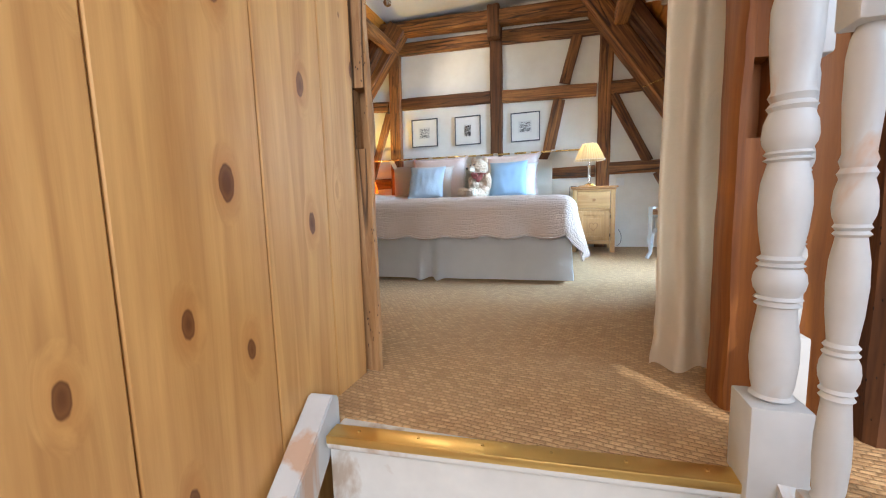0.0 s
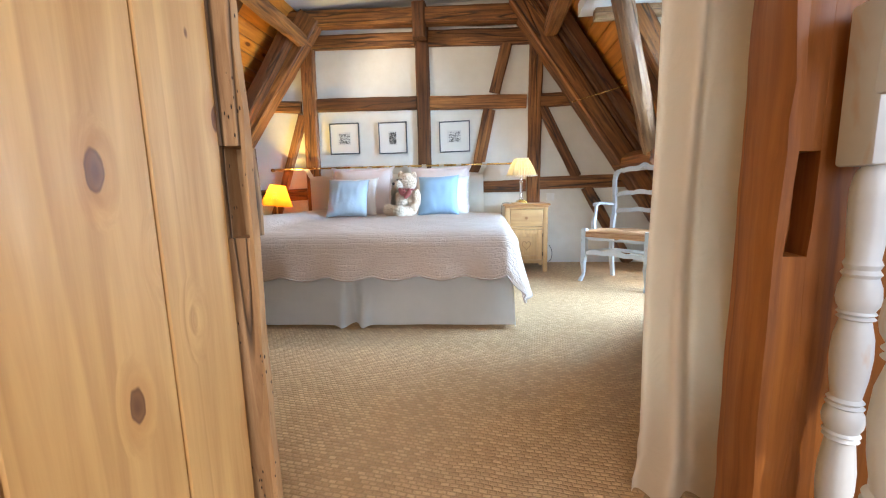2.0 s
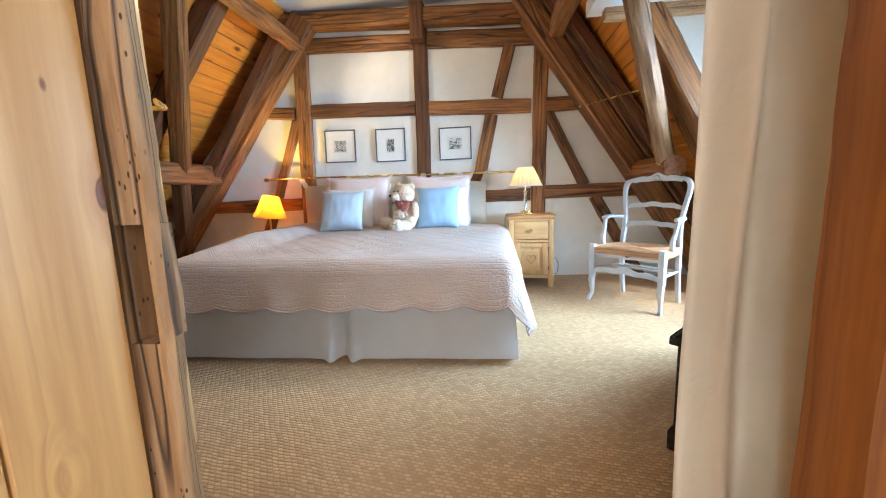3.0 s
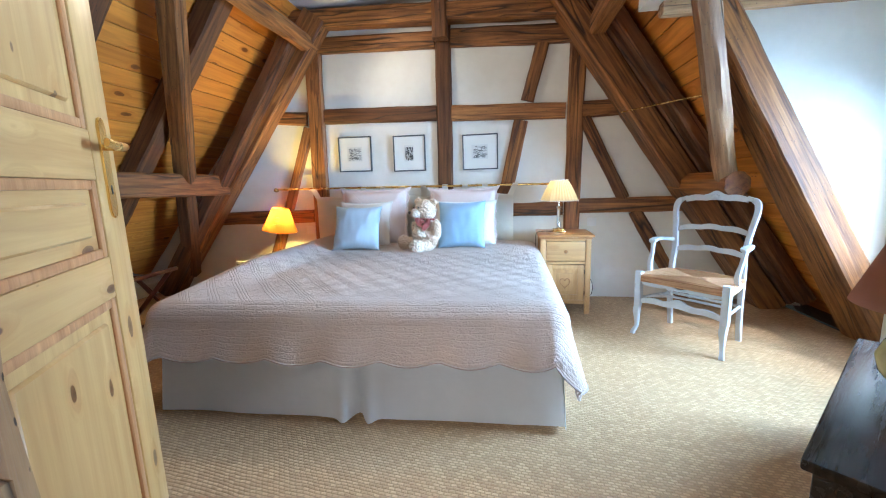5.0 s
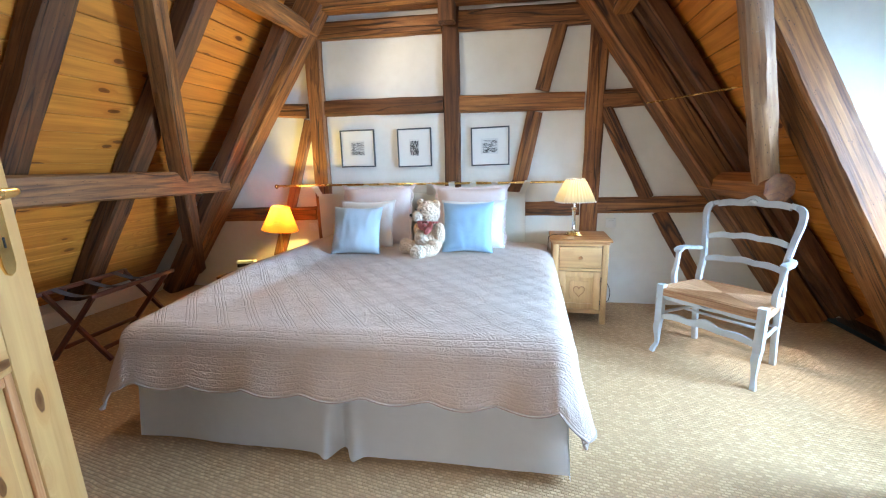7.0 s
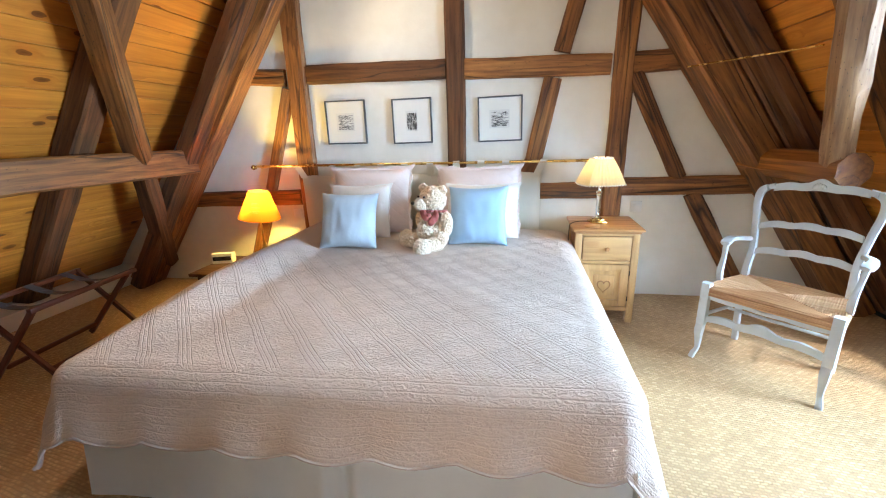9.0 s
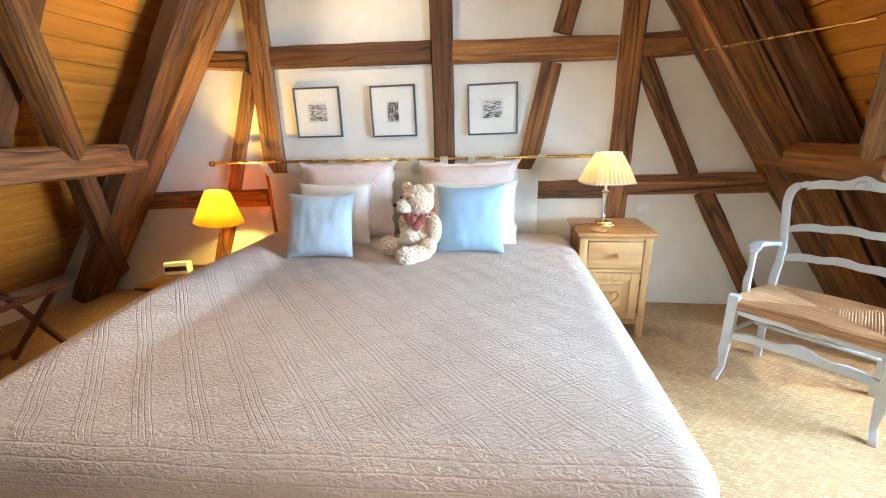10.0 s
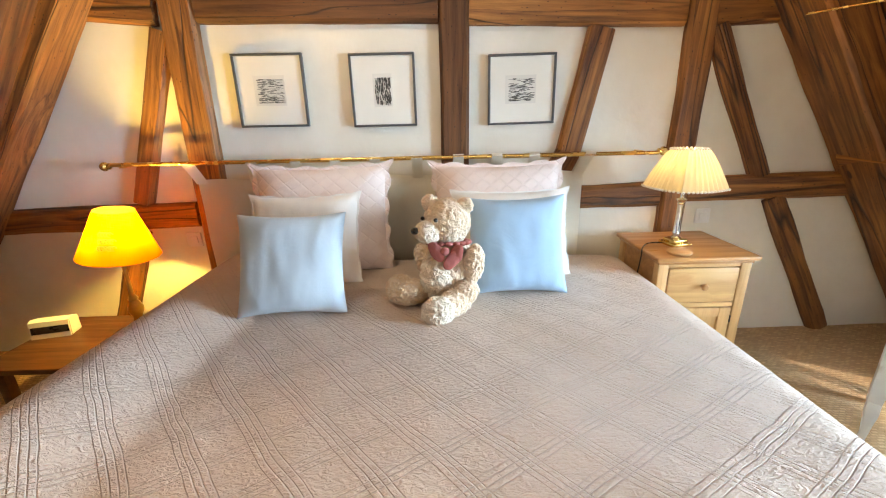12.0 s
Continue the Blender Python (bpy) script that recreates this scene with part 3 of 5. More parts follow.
slab("ceiling", -1.75, 1.75, -3.7, 0.2, 2.76, 2.86, CEILING_PAINT, "white plastered ceiling between the purlins", "ceiling")

# knee walls close the roof at the floor
slab("wall_knee", -3.72, -3.30, -3.7, 0.1, 0.0, 0.13, PLASTER, "low white knee wall under the boarded roof", "wall")

# dormer
def cheek(y0, y1):
    """A triangular wall between the roof slope and the dormer window."""
    bm = bmesh.new()
    o = [(1.77, 2.12), (2.90, 0.0), (2.95, 0.0), (2.95, 2.12)]
    va, vb = [bm.verts.new((x, y0, z)) for x, z in o], [bm.verts.new((x, y1, z)) for x, z in o]
    bm.faces.new(va), bm.faces.new(vb[::-1])
    for k in range(4):
        bm.faces.new((va[k], vb[k], vb[(k + 1) % 4], va[(k + 1) % 4]))
    tagged(part("wall_dormer_cheek", bm, PLASTER, smooth=False), "white plastered cheek wall of the dormer", "wall", kind="structure")


cheek(-1.03, -0.93)
cheek(-2.62, -2.52)
def light_block(name, ends, side, out, y0, y1, label, t0=-0.35, t1=None):
    """Unseen slab added outside the boards, closing the roof so no sun leaks through."""
    t = (ends[1] - ends[0]).normalized()
    n = Vector((-t.z, 0, t.x))
    n = n if n.x * side > 0 else -n
    L = (ends[1] - ends[0]).length + 0.3
    m = Matrix((t, Vector((0, 1, 0)), t.cross(Vector((0, 1, 0))))).transposed().to_4x4()
    m.translation = ends[0] + n * (out + 0.06)
    ob = part(name, boxed(t0, L if t1 is None else t1, y0, y1, -0.02, 0.02), TIMBER_DARK, None, "", m, smooth=False)
    tagged(ob, label, "roof", kind="structure")


# added slabs that only stop sun and sky between the boards
light_block("roof_underlay", LC, -1, 0.165, -3.7, 0.2, "unseen dark slab added behind the roof boards to block light through their gaps")
light_block("roof_underlay", RC, 1, 0.14, -0.99, 0.2, "unseen dark slab added behind the roof boards to block light through their gaps")
light_block("roof_underlay", RC, 1, 0.14, -3.7, -2.55, "unseen dark slab added behind the roof boards to block light through their gaps")
light_block("roof_underlay", RC, 1, 0.14, -2.55, -0.99, "unseen dark slab added behind the roof boards to block light through their gaps", -0.35, 0.42)
slab("ceiling_dormer", 1.35, 2.95, -2.62, -0.93, 2.16, 2.26, CEILING_PAINT, "white plastered dormer ceiling", "ceiling")
beam("dormer_plate", (1.45, -1.04, 2.13), (2.8, -1.04, 2.13), 0.10, 0.09, TIMBER_PALE, "pale brown timber plate on top of the dormer cheek")
slab("wall_dormer", 2.82, 2.95, -2.52, -1.03, 0.0, 0.55, PLASTER, "white plastered wall below the dormer window", "wall")
slab("wall_dormer", 2.82, 2.95, -2.52, -1.03, 1.62, 2.16, PLASTER, "white plastered wall above the dormer window", "wall")
slab("wall_dormer", 2.82, 2.95, -1.12, -1.03, 0.55, 1.62, PLASTER, "white plastered window reveal", "wall")
slab("wall_dormer", 2.82, 2.95, -2.52, -2.42, 0.55, 1.62, PLASTER, "white plastered window reveal", "wall")


def window(name, m, w, h, label):
    """A casement in its opening: x along its width, z up."""
    ob = thing(name, m, label, "window", kind="structure")
    for x0, x1, z0, z1 in ((0, 0.055, 0, h), (w - 0.055, w, 0, h), (0.055, w - 0.055, 0, 0.055), (0.055, w - 0.055, h - 0.055, h), (w / 2 - 0.035, w / 2 + 0.035, 0.055, h - 0.055)):
        part("window_frame", boxed(x0, x1, -0.03, 0.03, z0, z1, 0.004), WHITE_PLASTIC, ob)
    for x0, x1 in ((0.055, w / 2 - 0.035), (w / 2 + 0.035, w - 0.055)):
        g = part("pane", boxed(x0, x1, -0.003, 0.003, 0.055, h - 0.055), GLASS, ob)
        g.visible_shadow = False
    return ob


window("window_1", pose(2.885, -2.42, 0.55, 0, 0, 90), 1.30, 1.07, "white casement window in the dormer")

# partition with the doorway
slab("wall_partition", -3.72, -0.062, -3.66, -3.56, 0.0, 2.76, PLASTER, "white plastered partition beside the bedroom door", "wall")
slab("wall_partition", 1.327, 2.9, -3.64, -3.54, 0.0, 2.76, PLASTER, "white plastered partition beside the stairs", "wall")
slab("wall_partition", 0.0, 1.30, -3.66, -3.56, 2.12, 2.76, PLASTER, "white plaster above the doorway", "wall")
beam("door_lintel", (-0.1, -3.62, 2.06), (1.45, -3.62, 2.06), 0.14, 0.17, TIMBER_RED, "brown timber lintel over the doorway")

# hewn jambs, each with an old mortise cut into it
def jamb(name, m, mat, label, w, d, z0, z1, s0, s1, depth, bend, seed):
    """Front faces -y; a slot s0 to s1 wide is cut into the front between z0 and z1."""
    bm = bmesh.new()
    H, step = 2.05, 0.06
    levels = [k * step for k in range(int(H / step) + 1)]
    levels = sorted([z for z in levels if abs(z - z0) > 0.02 and abs(z - z1) > 0.02] + [z0 - 0.001, z0, z1, z1 + 0.001])
    rings = []
    for z in levels:
        c = depth if z0 - 0.0005 <= z <= z1 + 0.0005 else 0.0006
        pts = [(0.012, 0), (s0, 0), (s0 + 0.0005, c), (s1 - 0.0005, c), (s1, 0), (w - 0.010, 0), (w - 0.004, 0.012), (w - bend * 0.4, d * 0.4), (w - bend, d), (0, d), (0, d / 2), (0, 0.012)]
        ring = []
        for x, y in pts:
            q = Vector((x * 12 + seed, y * 12, z * 4.0))
            dv = noise.noise_vector(q) * 0.007 + noise.noise_vector(q * 3) * 0.004
            ring.append(bm.verts.new((x + dv.x, y + dv.y, z)))
        rings.append(ring)
    n = len(rings[0])
    for p, q in zip(rings, rings[1:]):
        for k in range(n):
            bm.faces.new((p[k], p[(k + 1) % n], q[(k + 1) % n], q[k]))
    bm.faces.new(rings[0])
    bm.faces.new(rings[-1])
    # grain runs along local x
    turn = Matrix.Rotation(radians(90), 4, "Y")
    bm.transform(turn)
    return tagged(part(name, bm, mat, None, "", m @ turn.inverted()), label, "door jamb", kind="structure")


jamb("door_jamb", pose(-0.06, -3.675, 0.0), TIMBER_PALE, "pale worm-eaten hewn door jamb with an old mortise", 0.23, 0.09, 0.715, 0.895, 0.165, 0.211, 0.055, 0.06, 3.0)
jamb("door_jamb", Matrix.Translation((1.325, -3.675, 0.0)) @ Matrix.Diagonal((-1, 1, 1, 1)), TIMBER_RED, "reddish brown hewn door jamb with an old mortise", 0.215, 0.10, 0.672, 0.848, 0.150, 0.188, 0.05, 0.0, 8.0)

# stairwell
slab("wall_stair_back", -0.2, 2.5, -7.0, -6.9, -2.2, 2.9, PLASTER, "cream plastered wall behind the stairs", "wall")
slab("ceiling_stair", -0.2, 2.5, -7.0, -3.7, 2.76, 2.86, CEILING_PAINT, "white plastered ceiling over the stairs", "ceiling")
slab("wall_stair_side", 2.34, 2.46, -7.0, -5.25, -2.2, 2.8, PLASTER, "cream plastered stair wall", "wall")
slab("wall_stair_side", 2.34, 2.46, -4.35, -3.64, -2.2, 2.8, PLASTER, "cream plastered stair wall", "wall")
slab("wall_stair_side", 2.34, 2.46, -5.25, -4.35, -2.2, 0.95, PLASTER, "cream plastered stair wall below the window", "wall")
slab("wall_stair_side", 2.34, 2.46, -5.25, -4.35, 1.95, 2.8, PLASTER, "cream plastered stair wall above the window", "wall")
window("window_2", pose(2.40, -5.25, 0.95, 0, 0, 90), 0.90, 1.0, "small white casement window beside the stairs")
slab("floor_lower", -0.2, 2.5, -7.0, -4.9, -2.2, -2.1, TRIM_WOOD, "brown wooden lower landing floor", "floor")
slab("floor_landing", 1.24, 2.4, -4.30, -3.951, -0.12, 0.0, SISAL, "woven sisal carpet on the landing beside the stairs", "carpet")

beam("timber_post", (1.43, -3.70, 0.0), (1.41, -3.70, 2.7), 0.16, 0.14, TIMBER_DARK, "almost black old timber post beside the stairs")
beam("timber_post", (1.66, -3.76, 0.0), (1.70, -3.76, 2.7), 0.24, 0.16, WEATHER, "weathered grey-brown timber post beside the stairs")

# pine-boarded wall beside the stairs
pine = thing("wall_boards", pose(0, 0, 0), "honey-coloured knotty pine board wall beside the stairs", "wall", kind="structure")
ys = [-6.9, -6.62, -6.35, -6.06, -5.80, -5.52, -5.25, -4.96, -4.68, -4.395, -4.09, -3.855, -3.69]
for a, b in zip(ys, ys[1:]):
    part("board", boxed(0.075, 0.12, a + 0.0015, b - 0.0015, -2.1, 2.72, 0.003, 1), PINE, pine)
slab("wall_stair_left", -0.2, 0.073, -7.0, -3.70, -2.2, 2.8, PLASTER, "rough plaster behind the boards", "wall")

# ---- stairs ----
stairs = thing("staircase", Matrix.Translation((0.2, -4.04, 0)) @ pose(0, 0, 0, 0, 0, 4.5) @ Matrix.Translation((-0.2, 4.04, 0)), "white-painted worn wooden staircase with a brass edge strip", "stairs", kind="structure")
N0, RISE, RUN = -4.04, 0.185, 0.235
for k in range(9):
    z, y = -RISE * k, N0 - RUN * k
    part("tread", boxed(0.195, 1.10, y, y + RUN + 0.03 if k else y + 0.12, z - 0.034, z - (0.004 if k == 0 else 0.0), 0.010, 3), STEP_PAINT, stairs)
    part("riser", boxed(0.195, 1.10, y + 0.025, y + 0.045, z - RISE, z - 0.034), STEP_PAINT, stairs)
bm = bmesh.new()
box(bm, 0.20, 1.065, N0 + 0.004, N0 + 0.052, -0.003, 0.0035, 0.002, 2)
box(bm, 0.20, 1.065, N0 - 0.002, N0 + 0.006, -0.016, 0.0035, 0.002, 2)
strip = part("edge_strip", bm, BRASS_STRIP, stairs, "polished brass edge strip")
for k in range(6):
    part("nail", lathe([(0.0045, 0.003), (0.0035, 0.0055), (0.001, 0.006)], 8, None, 0.27 + k * 0.148, N0 + 0.030), BRASS_DULL, strip)
# sloping skirting along the boards
bm = bmesh.new()
o = [(N0 + 0.085, -0.02), (N0 + 0.085, 0.06), (N0 + 0.055, 0.075), (-6.2, 0.075 - (6.2 + N0 + 0.055) * 0.787), (-6.2, -0.32 - (6.2 + N0) * 0.787)]
va = [bm.verts.new((0.125, y, z)) for y, z in o]
vb = [bm.verts.new((0.192, y, z)) for y, z in o]
fa, fb = bm.faces.new(va), bm.faces.new(vb[::-1])
for k in range(5):
    bm.faces.new((va[k], vb[k], vb[(k + 1) % 5], va[(k + 1) % 5]))
bmesh.ops.bevel(bm, geom=list(bm.edges), offset=0.004, segments=2, affect="EDGES")
part("stringer", bm, WHITE_PAINT, stairs, "worn white-painted stair stringer")
bm = bmesh.new()
o = [(N0 + 0.05, -0.30), (N0 + 0.05, 0.02), (N0 - 0.02, 0.03), (-6.2, 0.03 - (6.2 + N0) * 0.787), (-6.2, -0.32 - (6.2 + N0) * 0.787)]
va = [bm.verts.new((1.10, y, z)) for y, z in o]
vb = [bm.verts.new((1.15, y, z)) for y, z in o]
bm.faces.new(va), bm.faces.new(vb[::-1])
for k in range(5):
    bm.faces.new((va[k], vb[k], vb[(k + 1) % 5], va[(k + 1) % 5]))
part("stringer", bm, WHITE_PAINT, stairs, "white-painted outer stair stringer")
slab("landing_edge", 1.151, 2.4, -4.33, -4.301, -0.14, 0.004, TRIM_WOOD, "light brown wooden edge trim of the landing", "trim")


def turned(k, base, top, shaft=1.0):
    """Profile of a turned post between two square blocks; k scales its girth."""
    h = top - base
    rows = [(0.62, 0.0), (0.95, 0.012), (0.80, 0.022), (0.90, 0.05), (1.0, 0.12), (0.98, 0.18), (0.78, 0.275), (0.80, 0.282), (0.95, 0.288), (0.80, 0.296), (0.78, 0.30), (0.98, 0.306), (0.84, 0.315),
            (1.02, 0.335), (1.08, 0.355), (1.02, 0.378), (0.84, 0.395), (0.98, 0.402), (0.78, 0.41), (0.95, 0.42), (0.76, 0.43), (0.95, 0.50), (1.04, 0.57), (0.98, 0.63), (0.76, 0.685), (0.95, 0.692), (0.78, 0.70), (0.96, 0.708), (0.84, 0.716),
            (1.02, 0.735), (1.08, 0.755), (1.02, 0.778), (0.84, 0.795), (0.97, 0.802), (0.80, 0.81), (0.93, 0.82), (0.80, 0.83), (0.98, 0.90), (1.0, 0.96), (0.86, 0.985), (0.62, 1.0)]
    marks = ((0.0, 0.0), (0.355, 0.304), (0.755, 0.652), (1.0, 1.0))

    def place(t):
        """Where a ring of the pattern sits between the two blocks."""
        for (a, pa), (b, pb) in zip(marks, marks[1:]):
            if t <= b:
                return pa + (pb - pa) * (t - a) / (b - a)

    return [(r * k, base + place(t) * h) for r, t in rows]


def newel(name, m, label, k, box_w, z_box, z_turn, z_top, chamfer=0.02):
    ob = thing(name, m, label, "baluster", "stair balusters")
    part("base_block", boxed(-box_w, box_w, -box_w, box_w, z_box, z_turn, 0.004), WHITE_PAINT, ob)
    part("turned_shaft", lathe(turned(k, z_turn, z_top), 32), WHITE_PAINT, ob)
    part("top_block", boxed(-box_w, box_w, -box_w, box_w, z_top, z_top + 0.24, 0.006), WHITE_PAINT, ob)
    return ob


post = newel("newel_post", pose(1.10, -3.945, 0.0), "worn white-painted turned newel post at the stair head", 0.036, 0.047, -0.10, 0.165, 0.89)
part("newel_cap", lathe([(0.050, 1.13), (0.066, 1.14), (0.066, 1.16), (0.04, 1.175), (0.005, 1.19)], 24), WHITE_PAINT, post)
newel("baluster", pose(1.215, -3.725, 0.0), "white-painted turned baluster standing against the door jamb", 0.025, 0.033, 0.0, 0.225, 0.82)
for y, z in ((-4.13, 0.0), (-4.27, -0.11), (-4.41, -0.22)):
    newel("baluster", pose(1.095, y, z), "thin white-painted turned baluster on the stair side", 0.0205, 0.026, -0.18, 0.10, 0.745)
hr = part("handrail", boxed(-0.6, 0.6, -0.03, 0.03, -0.025, 0.025, 0.012, 3), WHITE_PAINT, None, "", Matrix.Translation((1.10, -4.50, 0.71)) @ Euler((0, 0, radians(90))).to_matrix().to_4x4() @ Euler((0, radians(-38), 0)).to_matrix().to_4x4())
tagged(hr, "white-painted sloping stair handrail above the balusters", "handrail", kind="structure")


# ---- curtain ----
def curtain():
    bm = bmesh.new()
    nu, nv = 110, 60
    rows = []
    for j in range(nv + 1):
        t = j / nv
        z = 0.012 + 2.04 * t
        row = []
        for i in range(nu + 1):
            u = i / nu
            gather = 1.0 - 0.10 * math.sin(math.pi * min(1, t * 1.1)) + 0.04 * t
            x = 1.005 + 0.43 * u * gather + 0.016 * noise.noise(Vector((u * 3, t * 3, 9)))
            amp = 0.050 * (0.75 + 0.4 * noise.noise(Vector((u * 2.0, t * 1.2, 2.0))))
            y = -3.455 + amp * math.sin(2 * math.pi * (u * 3.8 + 0.10 * math.sin(t * 4.0) + 0.06)) + 0.012 * noise.noise(Vector((u * 7, t * 5, 1.0)))
            if t < 0.12:
                q = (0.12 - t) / 0.12
                y += 0.022 * q * math.sin(u * 17 + 2) * noise.noise(Vector((u * 5, t * 40, 3)))
                x += 0.035 * q * q * (u - 0.4) + 0.008 * q * noise.noise(Vector((u * 9, t * 55, 6)))
            row.append(bm.verts.new((x, y, z)))
        rows.append(row)
    for a, b in zip(rows, rows[1:]):
        for i in range(nu):
            bm.faces.new((a[i], a[i + 1], b[i + 1], b[i]))
    bmesh.ops.solidify(bm, geom=bm.faces[:], thickness=0.003)
    ob = part("curtain", bm, LINEN)
    tagged(ob, "heavy cream linen curtain drawn aside in the doorway", "curtain")
    rod = part("curtain_rod", sweep([(-0.1, 0, 0, 0.012, 0.012), (1.4, 0, 0, 0.012, 0.012)], 14), BRASS_DULL, None, "", pose(0.0, -3.47, 2.055))
    tagged(rod, "brass curtain rod over the doorway", "curtain rod", kind="structure")


curtain()


# ---- bedroom door ----
def door():
    hinge, free = Vector((-0.165, -3.535, 0)), Vector((-0.495, -2.95, 0))
    d = (free - hinge)
    ang = math.degrees(math.atan2(d.y, d.x))
    W, H = d.length, 2.0
    # x runs from hinge to free edge, the seen face looks along -y
    ob = thing("door_1", pose(hinge.x, hinge.y, 0.012, 0, 0, ang), "light knotty pine panelled door standing open into the bedroom", "door", kind="structure")
    t = 0.02
    part("stile", boxed(0.0, 0.115, -t, t, 0, H, 0.004), DOOR_PINE, ob)
    part("stile", boxed(W - 0.115, W, -t, t, 0, H, 0.004), DOOR_PINE, ob)
    for z0, z1 in ((0, 0.2), (0.85, 0.95), (1.131, 1.245), (H - 0.12, H)):
        part("rail", boxed(0.116, W - 0.116, -t + 0.001, t - 0.001, z0, z1, 0.003), DOOR_PINE_X, ob)
    for z0, z1 in ((0.2, 0.85), (0.95, 1.131), (1.245, H - 0.12)):
        p = part("panel", boxed(0.116, W - 0.116, -0.008, 0.008, z0, z1), DOOR_PINE if z1 - z0 > 0.3 else DOOR_PINE_X, ob)
        bm = bmesh.new()
        box(bm, 0.165, W - 0.165, -0.015, 0.015, z0 + 0.05, z1 - 0.05, 0.006, 1)
        part("raised_field", bm, DOOR_PINE if z1 - z0 > 0.3 else DOOR_PINE_X, p)
        bm = bmesh.new()
        for s in (-1, 1):
            for a, b, c, e in ((0.116, 0.138, z0, z1), (W - 0.138, W - 0.116, z0, z1), (0.138, W - 0.138, z0, z0 + 0.022), (0.138, W - 0.138, z1 - 0.022, z1)):
                box(bm, a, b, s * 0.012 - 0.005, s * 0.012 + 0.005, c, e, 0.004, 2)
        part("moulding", bm, MOULD, p)
    # long brass plate with lever and keyhole, both faces
    for s in (-1, 1):
        h = part("handle_plate", plate([(x, z) for x, z in [(-0.019, -0.105), (-0.012, -0.122), (0.0, -0.127), (0.012, -0.122), (0.019, -0.105), (0.019, 0.095), (0.012, 0.112), (0.0, 0.117), (-0.012, 0.112), (-0.019, 0.095)]], 0.006, bevel=0.0015), BRASS, ob, "polished brass handle plate", pose(W - 0.062, s * (t + 0.003), 1.165))
        part("lever", sweep(smooth_path([(0, 0, 0.045, 0.008, 0.008), (0, s * 0.03, 0.045, 0.008, 0.008), (-0.012, s * 0.047, 0.045, 0.0085, 0.0085), (-0.06, s * 0.05, 0.042, 0.008, 0.011), (-0.105, s * 0.045, 0.047, 0.006, 0.010)]), 12), BRASS, h, "curved brass door lever")
        bm = lathe([(0.0001, 0), (0.0045, 0.0002), (0.0045, 0.0012)], 14)
        bm.transform(Matrix.Rotation(radians(90 * s), 4, "X"))
        bm.transform(Matrix.Translation((0, s * 0.0032, -0.05)))
        box(bm, -0.002, 0.002, s * 0.0032 - 0.0008, s * 0.0032 + 0.0008, -0.068, -0.05)
        part("keyhole", bm, BLACK, h)


door()


# ---- roof boards ----
def roof_boards(name, ends, side, out, y0, y1, label, mat, skip=None):
    ob = thing(name, pose(0, 0, 0), label, "roof boarding", kind="structure")
    t = (ends[1] - ends[0]).normalized()
    n = Vector((-t.z, 0, t.x))
    if n.x * side < 0:
        n = -n
    L = (ends[1] - ends[0]).length + 0.5
    w = 0.135
    meshes = {}
    for k in range(int(L / w)):
        c = ends[0] - t * 0.3 + t * (w * (k + 0.5)) + n * (out + 0.012 + 0.004 * math.sin(k * 5.1))
        spans = [(y0, y1)] if not skip or not (skip[2] < c.z < skip[3]) else [(y0, skip[0]), (skip[1], y1)]
        for a, b in spans:
            key = round(b - a, 2)
            m = Matrix((t, Vector((0, 1, 0)), t.cross(Vector((0, 1, 0))))).transposed().to_4x4()
            m.translation = c + Vector((0, (a + b) / 2, 0))
            if key not in meshes:
                me = part("board", boxed(-w / 2 + 0.002, w / 2 - 0.002, -(b - a) / 2, (b - a) / 2, -0.012, 0.012, 0.004, 1), mat, ob, "", m)
                meshes[key] = me.data
            else:
                o2 = new("board", meshes[key])
                o2.parent, o2.matrix_basis = ob, m
    return ob


roof_boards("roof_left", LC, -1, 0.165, -3.6, 0.1, "varnished orange-brown pine boards lining the roof slope", BOARD_L)
roof_boards("roof_right", RC, 1, 0.14, -3.6, 0.1, "varnished orange-brown pine boards lining the steep roof slope", BOARD_L, (-2.55, -1.0, -1, 2.2))

# ---- bed ----
BX0, BX1, BY0, BY1, BTOP = -1.17, 0.745, -2.215, -0.16, 0.575


